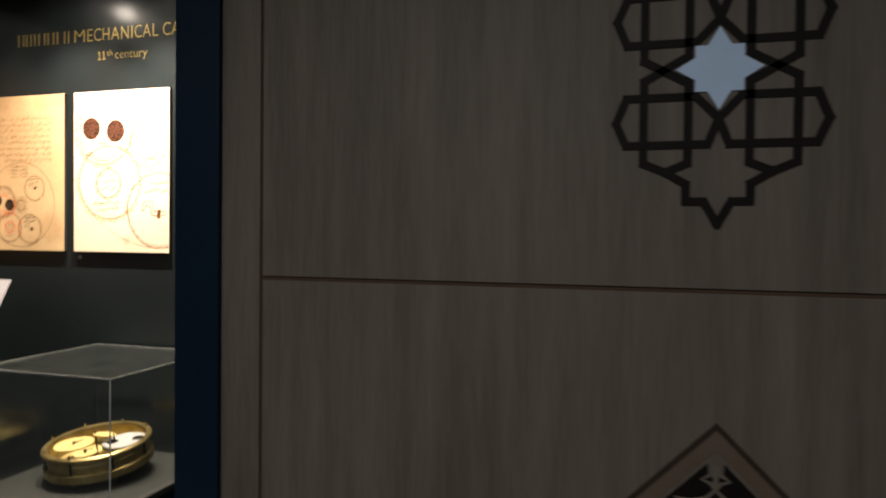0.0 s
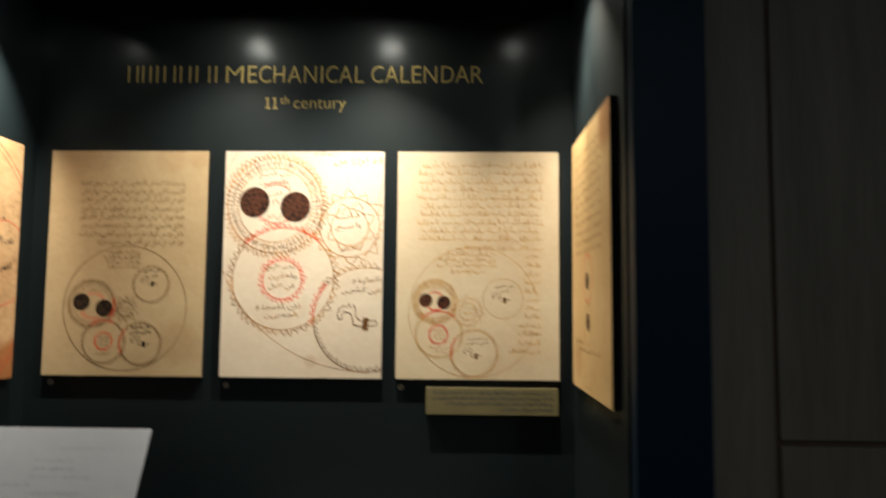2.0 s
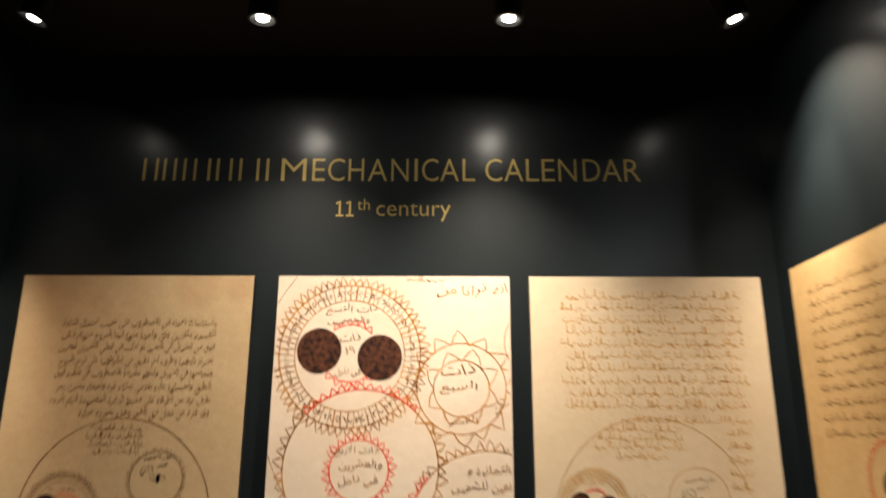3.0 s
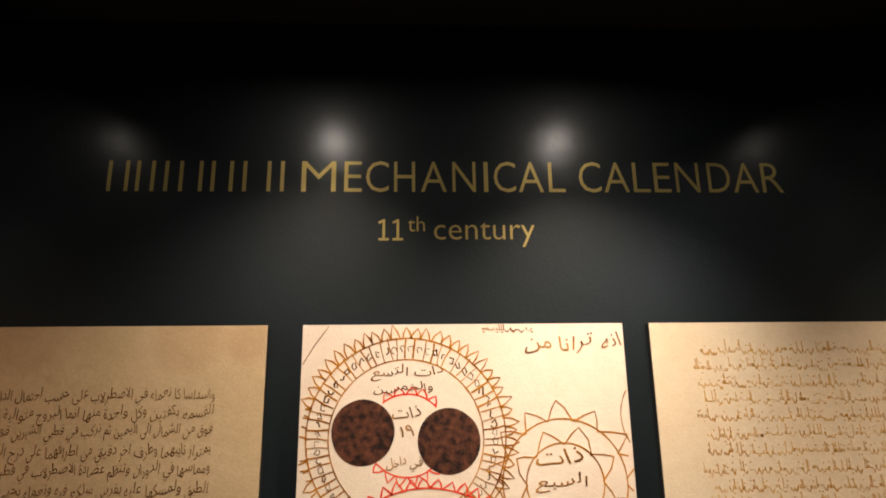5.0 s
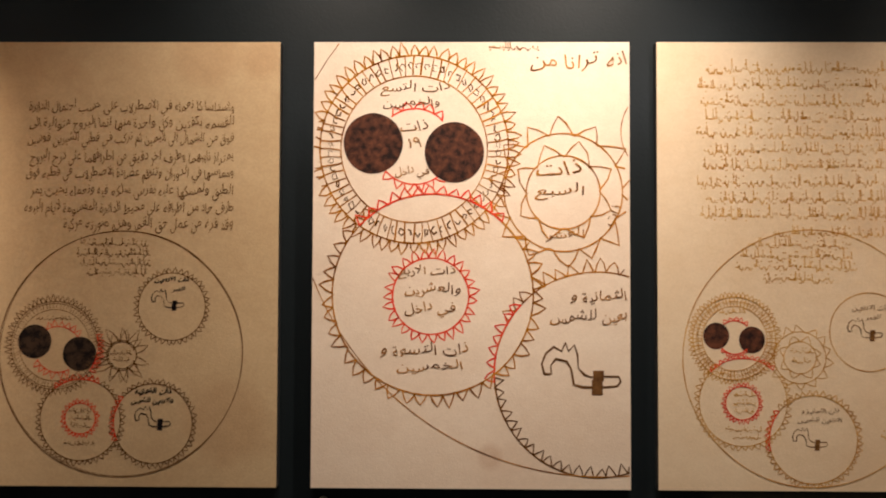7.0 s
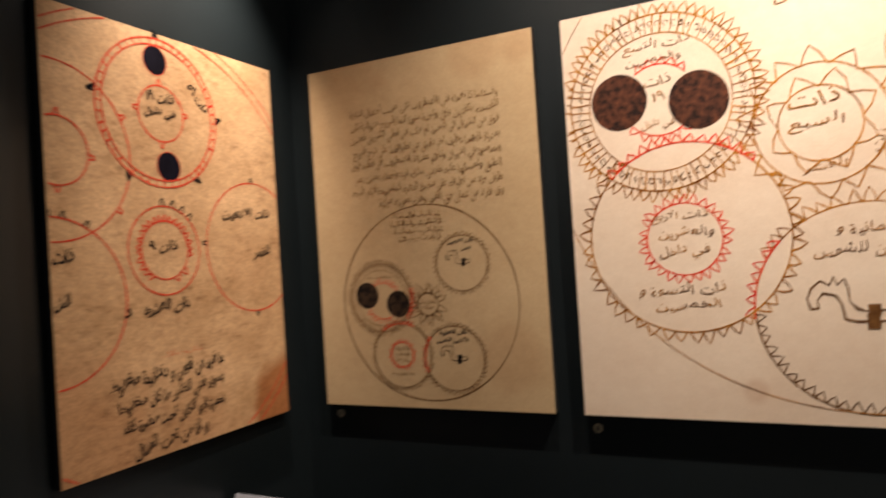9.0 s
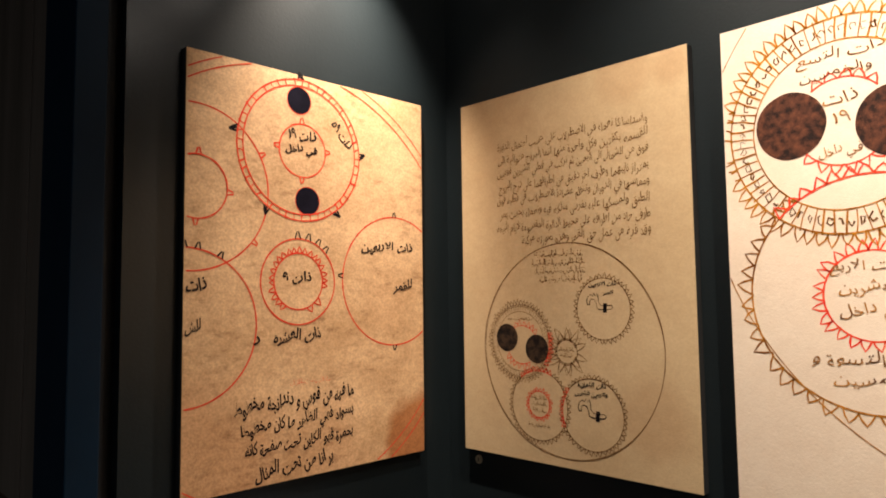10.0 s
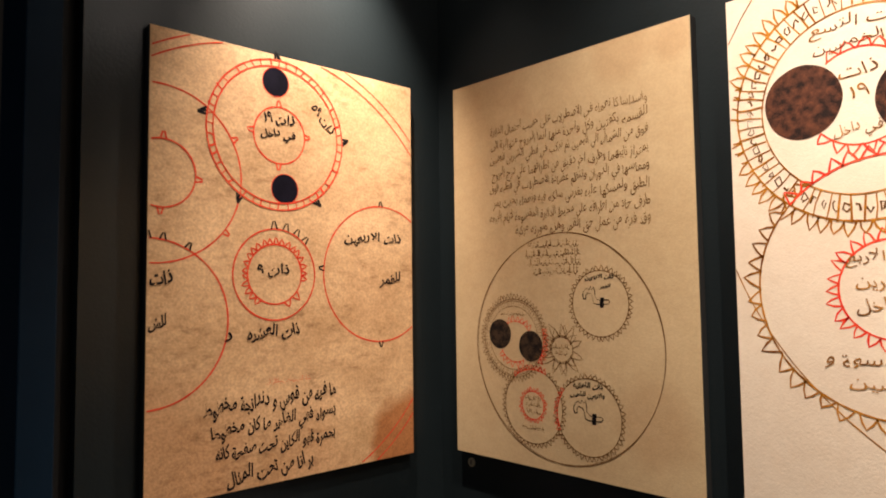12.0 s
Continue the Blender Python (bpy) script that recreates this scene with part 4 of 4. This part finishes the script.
def panel_four():
    ob = panel(pose(-2.093, BACK_Y, 1.352), PAPER_4, "cream manuscript panel with lines of brown script and gears")
    ink = INK_PALE
    script(ob, [(0.070 + 0.008 * math.cos(2.3 * k), 0.448, 0.656 - 0.0256 * k) for k in range(10)], ink, 0.0150, 0.0016, 2.1)
    script(ob, [(0.182, 0.448, 0.398), (0.140, 0.300, 0.380), (0.130, 0.310, 0.362), (0.122, 0.306, 0.346), (0.165, 0.272, 0.326)], ink, 0.0125, 0.0016, 1.7)
    script(ob, [(0.395 - 0.02 * (k > 7) - 0.03 * (k > 10), 0.442, 0.372 - 0.0262 * k) for k in range(12)], ink, 0.0125, 0.0016, 1.7)
    pen = drawn("outer_circle", ink, ob)
    pen.arc((0.238, 0.206), 0.1990, 0.0014, 15, 332, CLIP)
    pen.close()
    k = 0.432
    wheel_train(ob, (0.119, 0.236), k, ink, INK_RED, DISC_BROWN, 1.0, 1.3)
    gear(ob, (0.328, 0.247), 0.0610, 0.0610, 0, ink, 0.0013)
    gear(ob, (0.240, 0.080), 0.0680, 0.0760, 44, ink, 0.0014)
    gear(ob, (0.240, 0.080), 0.0680, 0.0750, 50, INK_RED, 0.0014, (), 140, 195)
    crank(ob, 0.333, 0.242, 0.44, INK_DEEP)
    crank(ob, 0.246, 0.072, 0.44, INK_DEEP)
    write(ob, "ذات الاربعين", 0.302, 0.278, 0.058, 0.012, INK_DEEP)
    write(ob, "للقمر", 0.322, 0.264, 0.024, 0.011, INK_DEEP)
    write(ob, "ذات الثمانية و", 0.222, 0.118, 0.058, 0.012, INK_DEEP)
    write(ob, "الاربعين للشمس", 0.216, 0.104, 0.068, 0.012, INK_DEEP)
    script(ob, [(0.118, 0.150, 0.148), (0.116, 0.152, 0.134), (0.118, 0.150, 0.122), (0.104, 0.160, 0.094), (0.116, 0.158, 0.082),
                (0.206, 0.240, 0.216), (0.208, 0.240, 0.200), (0.096, 0.140, 0.276)], ink, 0.0070, 0.0012, 1.0)


def panel_five():
    ob = panel(pose(RIGHT_X, 2.470, 1.352, 0, 0, -90), PAPER_5, "amber manuscript panel with faded script and two dark discs", 0.522)
    script(ob, [(0.060, 0.420, 0.640 - 0.0268 * k) for k in range(11)], INK_SEPIA, 0.0105, 0.0015, 1.2)
    for q in ((0.235, 0.292), (0.243, 0.185)):
        pen = drawn("moon_disc", DISC_BROWN, ob, "dark brown painted disc")
        pen.blot(q, 0.0230)
        pen.close()
    gear(ob, (0.240, 0.300), 0.0600, 0.0690, 40, INK_RUST, 0.0013)
    gear(ob, (0.244, 0.180), 0.0540, 0.0540, 0, INK_SEPIA, 0.0013)
    gear(ob, (0.240, 0.060), 0.0480, 0.0480, 0, INK_SEPIA, 0.0012)
    script(ob, [(0.120, 0.400, 0.108), (0.060, 0.180, 0.128)], INK_SEPIA, 0.010, 0.0014, 1.0)


panel_one(), panel_two(), panel_three(), panel_four(), panel_five()

# ---- number discs and the placard ----
for m, mark in ((pose(LEFT_X, 1.992, 1.316, 0, 0, 90), "1"), (pose(-3.166, BACK_Y, 1.330), ""), (pose(-2.617, BACK_Y, 1.326), ""), (pose(-2.076, BACK_Y, 1.326), "")):
    tag = thing("number_disc", m, "small round gold number disc on dark wall", "disc", "number discs under the panels")
    part("disc", disc_solid(0.0085, 0.0005, 0.0035, 28, pose(0, 0, 0, 90)), GOLD if mark else DISC_SHADED, tag)
    pen = Ink(0.0040)
    if mark:
        pen.bm.free()
        part("digit", letters("1", 0.0036, -0.0015, -0.0042, 0.0030, 0.0085), GREY_INK, tag)
    else:
        pen.patch(-0.0022, 0.0022, -0.004, 0.004)
        part("digit_bar", pen.bm, GREY_INK, tag)
plac = thing("caption_placard", pose(-1.998, BACK_Y, 1.2485), "olive-gold caption placard with lines of small print", "placard")
part("plate", block(0, 0.400, -0.026, -0.0005, 0, 0.080, 0.001), PLACARD, plac)
for k, (u0, u1) in enumerate(((0.020, 0.385), (0.020, 0.385), (0.060, 0.385), (0.220, 0.385))):
    pen = Ink(0.026)
    pen.bars(u0, u1, 0.064 - 0.0165 * k, 0.0066, 1.4, 0.0022)
    part("text_line", pen.bm, GREY_INK, plac)

# ---- tactile reading board on its sloping stand ----
SX0, SX1 = -3.236, -2.733
TOP, LOW = Vector((0, 2.312, 1.234)), Vector((0, 2.100, 0.836))
slope = math.degrees(math.atan2(TOP.z - LOW.z, TOP.y - LOW.y))
run = (TOP - LOW).length
stand = thing("reading_stand", pose(SX0, 0, 0), "dark navy sloping stand against the niche wall", "stand")
bm = bmesh.new()
prof = [(2.106, 0.822), (2.317, 1.220), (2.328, 1.214), (2.150, 0.800)]
sides = [[bm.verts.new((x, y, z)) for y, z in prof] for x in (0.012, SX1 - SX0 - 0.030)]
bm.faces.new(sides[0]), bm.faces.new(list(reversed(sides[1])))
for k in range(4):
    bm.faces.new((sides[0][k], sides[1][k], sides[1][(k + 1) % 4], sides[0][(k + 1) % 4]))
bmesh.ops.recalc_face_normals(bm, faces=bm.faces)
part("sloping_back", bm, NAVY_PAINT, stand)
part("column", block(0.004, SX1 - SX0 - 0.006, 2.106, 2.170, 0.0, 0.799, 0.002), NAVY_PAINT, stand)
board = thing("tactile_board", pose(SX0, LOW.y, LOW.z) @ pose(0, 0, 0, slope - 90), "white tactile board with raised dotted text on stand", "sign")
part("plate", block(0, SX1 - SX0, -0.006, 0.002, 0, run, 0.0015), SIGN_WHITE, board)
pen = bmesh.new()
for k in range(15):
    v = run - 0.060 - 0.021 * k - 0.012 * (k > 0)
    u, u1 = (0.27, 0.42) if k == 0 else ((0.045, 0.22) if k % 5 == 4 else (0.215, 0.215 + 0.19 * (0.75 + 0.25 * math.sin(5.1 * k))))
    while u < u1:
        for a in range(2):
            for b in range(3):
                if random.random() < 0.55:
                    x, z, w = u + 0.003 * a, v + 0.003 * b, 0.0011
                    tip = [pen.verts.new((x + w * 0.5 * math.cos(g), -0.0069, z + w * 0.5 * math.sin(g))) for g in (0, 1.57, 3.14, 4.71)]
                    foot = [pen.verts.new((x + w * math.cos(g), -0.0060, z + w * math.sin(g))) for g in (0, 1.57, 3.14, 4.71)]
                    pen.faces.new(list(reversed(tip)))
                    for n in range(4):
                        pen.faces.new((foot[n], tip[n], tip[(n + 1) % 4], foot[(n + 1) % 4]))
        u += 0.0085 if random.random() < 0.85 else 0.017
bmesh.ops.recalc_face_normals(pen, faces=pen.faces)
tagged(part("raised_dots", pen, DOT_GREY, board), kind="stuff")

# ---- plinth, acrylic case and brass calendar ----
CX0, CX1, CY0, CY1, CZ0, CZ1 = -2.486, -1.888, 1.931, 2.518, 0.505, 0.952
plinth = thing("plinth", pose((CX0 + CX1) / 2, (CY0 + CY1) / 2, 0), "grey painted plinth under clear acrylic case", "plinth")
hw, hd = (CX1 - CX0) / 2 + 0.015, (CY1 - CY0) / 2 + 0.015
part("body", block(-hw + 0.012, hw - 0.012, -hd + 0.012, hd - 0.012, 0, CZ0 - 0.025), NAVY_PAINT, plinth)
part("top_plate", block(-hw, hw, -hd, hd, CZ0 - 0.025, CZ0, 0.003), PLINTH, plinth)
case = thing("acrylic_case", pose((CX0 + CX1) / 2, (CY0 + CY1) / 2, CZ0), "clear acrylic display case over brass calendar", "display case")
a, b, h, t = (CX1 - CX0) / 2, (CY1 - CY0) / 2, CZ1 - CZ0, 0.005
for name, dims in (("front_pane", (-a + t, a - t, -b, -b + t, 0.001, h - t)), ("back_pane", (-a + t, a - t, b - t, b, 0.001, h - t)), ("side_pane", (-a, -a + t, -b + t, b - t, 0.001, h - t)), ("side_pane", (a - t, a, -b + t, b - t, 0.001, h - t)), ("top_pane", (-a + t, a - t, -b + t, b - t, h - t, h))):
    pane = part(name, block(*dims), ACRYLIC, case)
    pane.visible_shadow = False
e = 0.0052
for dims in ((-a, a, -b - 0.0002, -b + e, h - e, h + 0.0002), (-a, a, b - e, b + 0.0002, h - e, h + 0.0002), (-a - 0.0002, -a + e, -b + e, b - e, h - e, h + 0.0002), (a - e, a + 0.0002, -b + e, b - e, h - e, h + 0.0002)):
    part("top_edge", block(*dims, 0.0008), ACRYLIC_EDGE, case, "bright polished acrylic edge")
# front corners coloured as lit, back corners black as if in shade
for x in (-a - 0.0002, a - e + 0.001):
    for y in (-b - 0.0002, b - e + 0.001):
        part("corner_edge", block(x, x + e - 0.001, y, y + e - 0.001, 0.001, h - e, 0.0008), ACRYLIC_CORNER if y < 0 else CAN_BLACK, case, "bright polished acrylic edge" if y < 0 else "acrylic edge coloured black as shade")


def toothed(bm_r, count, z0, z1, depth, m):
    """A spur wheel with short teeth."""
    bm = bmesh.new()
    rim = []
    for k in range(count * 4):
        r = bm_r if k % 4 in (0, 1) else bm_r - depth
        g = 2 * math.pi * k / (count * 4)
        rim.append((r * math.cos(g), r * math.sin(g)))
    lo = [bm.verts.new(m @ Vector((x, y, z0))) for x, y in rim]
    hi = [bm.verts.new(m @ Vector((x, y, z1))) for x, y in rim]
    bm.faces.new(hi), bm.faces.new(list(reversed(lo)))
    for k in range(len(rim)):
        n = (k + 1) % len(rim)
        bm.faces.new((lo[k], lo[n], hi[n], hi[k]))
    return bm


cal = thing("brass_calendar", pose(-2.200, 2.230, CZ0 + 0.024) @ pose(0, 0, 0, 7, -1.5), "round brass geared calendar instrument on plinth in case", "instrument")
R = 0.192
part("base_ring", lathe(bmesh.new(), [(R - 0.020, 0.022), (R, 0.022), (R, 0.048), (R - 0.004, 0.052), (R - 0.020, 0.052), (R - 0.020, 0.022)], 72), BRASS, cal)
part("base_plate", disc_solid(R - 0.021, 0.030, 0.036, 64), BRASS_DULL, cal)
part("drum", lathe(bmesh.new(), [(R - 0.017, 0.052), (R - 0.013, 0.052), (R - 0.013, 0.070), (R - 0.010, 0.073), (R - 0.010, 0.080), (R - 0.013, 0.083), (R - 0.013, 0.100), (R - 0.017, 0.100), (R - 0.017, 0.052)], 72), BRASS, cal, "brass drum wall with a raised bead")
part("top_ring", lathe(bmesh.new(), [(R - 0.022, 0.100), (R, 0.100), (R + 0.002, 0.104), (R, 0.112), (R - 0.006, 0.115), (R - 0.020, 0.113), (R - 0.022, 0.108), (R - 0.022, 0.100)], 72), BRASS, cal)
for k in range(8):
    g = radians(45 * k + 12)
    px_, py_ = (R - 0.010) * math.cos(g), (R - 0.010) * math.sin(g)
    post = part("post", lathe(bmesh.new(), [(0.0001, 0.0), (0.006, 0.0), (0.006, 0.020), (0.0042, 0.024), (0.0042, 0.1), (0.0001, 0.1)], 14, pose(px_, py_, 0)), STEEL, cal)
    part("bolt_head", lathe(bmesh.new(), [(0.0001, 0.112), (0.0045, 0.112), (0.0045, 0.119), (0.003, 0.122), (0.003, 0.127), (0.0001, 0.1285)], 14, pose(px_, py_, 0)), BRASS, post)
part("gilt_dial", disc_solid(0.070, 0.098, 0.103, 48, pose(-0.085, -0.030, 0)), BRASS_DULL, cal, "plain gilt sun dial")
part("spur_wheel", toothed(0.045, 40, 0.086, 0.092, 0.0035, pose(0.020, -0.085, 0)), BRASS, cal)
part("small_dial", disc_solid(0.040, 0.096, 0.099, 40, pose(0.020, -0.085, 0)), BRASS_DULL, cal)
part("spur_wheel", toothed(0.082, 59, 0.080, 0.086, 0.004, pose(0.075, 0.055, 0)), BRASS, cal)
part("spur_wheel", toothed(0.034, 24, 0.076, 0.082, 0.003, pose(-0.020, 0.060, 0)), BRASS, cal)
moon = part("moon_dial", disc_solid(0.078, 0.090, 0.094, 56, pose(0.075, 0.055, 0)), IVORY, cal, "white moon dial with two dark discs")
for q in ((0.040, 0.030), (0.112, 0.084)):
    part("moon_spot", disc_solid(0.021, 0.0942, 0.0950, 32, pose(q[0], q[1], 0)), STEEL, moon)
for q, ang, ln in (((-0.085, -0.030), 70, 0.040), ((0.020, -0.085), 60, 0.028)):
    m = pose(q[0], q[1], 0.106, 0, 0, ang)
    bm = bmesh.new()
    vs = [bm.verts.new(m @ Vector((x, y, z))) for z in (0, 0.002) for x, y in ((-0.006, -0.004), (ln, 0), (-0.006, 0.004))]
    bm.faces.new((vs[2], vs[1], vs[0])), bm.faces.new(vs[3:])
    for k in range(3):
        n = (k + 1) % 3
        bm.faces.new((vs[k], vs[n], vs[n + 3], vs[k + 3]))
    pointer = part("pointer", bm, STEEL, cal)
    part("hub", disc_solid(0.005, 0.098, 0.112, 18, pose(q[0], q[1], 0)), STEEL, pointer)
part("rest_block", block(-0.030, 0.030, 0.080, 0.150, -0.040, 0.024, 0.002), STEEL, cal)
bm = disc_solid(0.030, 0.116, 0.119, 32)
for v in bm.verts:
    v.co.x, v.co.y = v.co.x * 1.7 - 0.004, v.co.y * 0.75 + 0.040
bridge = part("bridge", bm, BRASS_DULL, cal, "oval gilt bridge plate")
for x in (-0.048, 0.040):
    part("bridge_leg", disc_solid(0.0035, 0.036, 0.1255, 14, pose(x, 0.040, 0)), STEEL, bridge)
for k in range(44):
    g = radians(360 * k / 44)
    part("rim_bead", disc_solid(0.0017, 0.0942, 0.0955, 8, pose(0.075 + 0.0735 * math.cos(g), 0.055 + 0.0735 * math.sin(g), 0)), STEEL, moon)
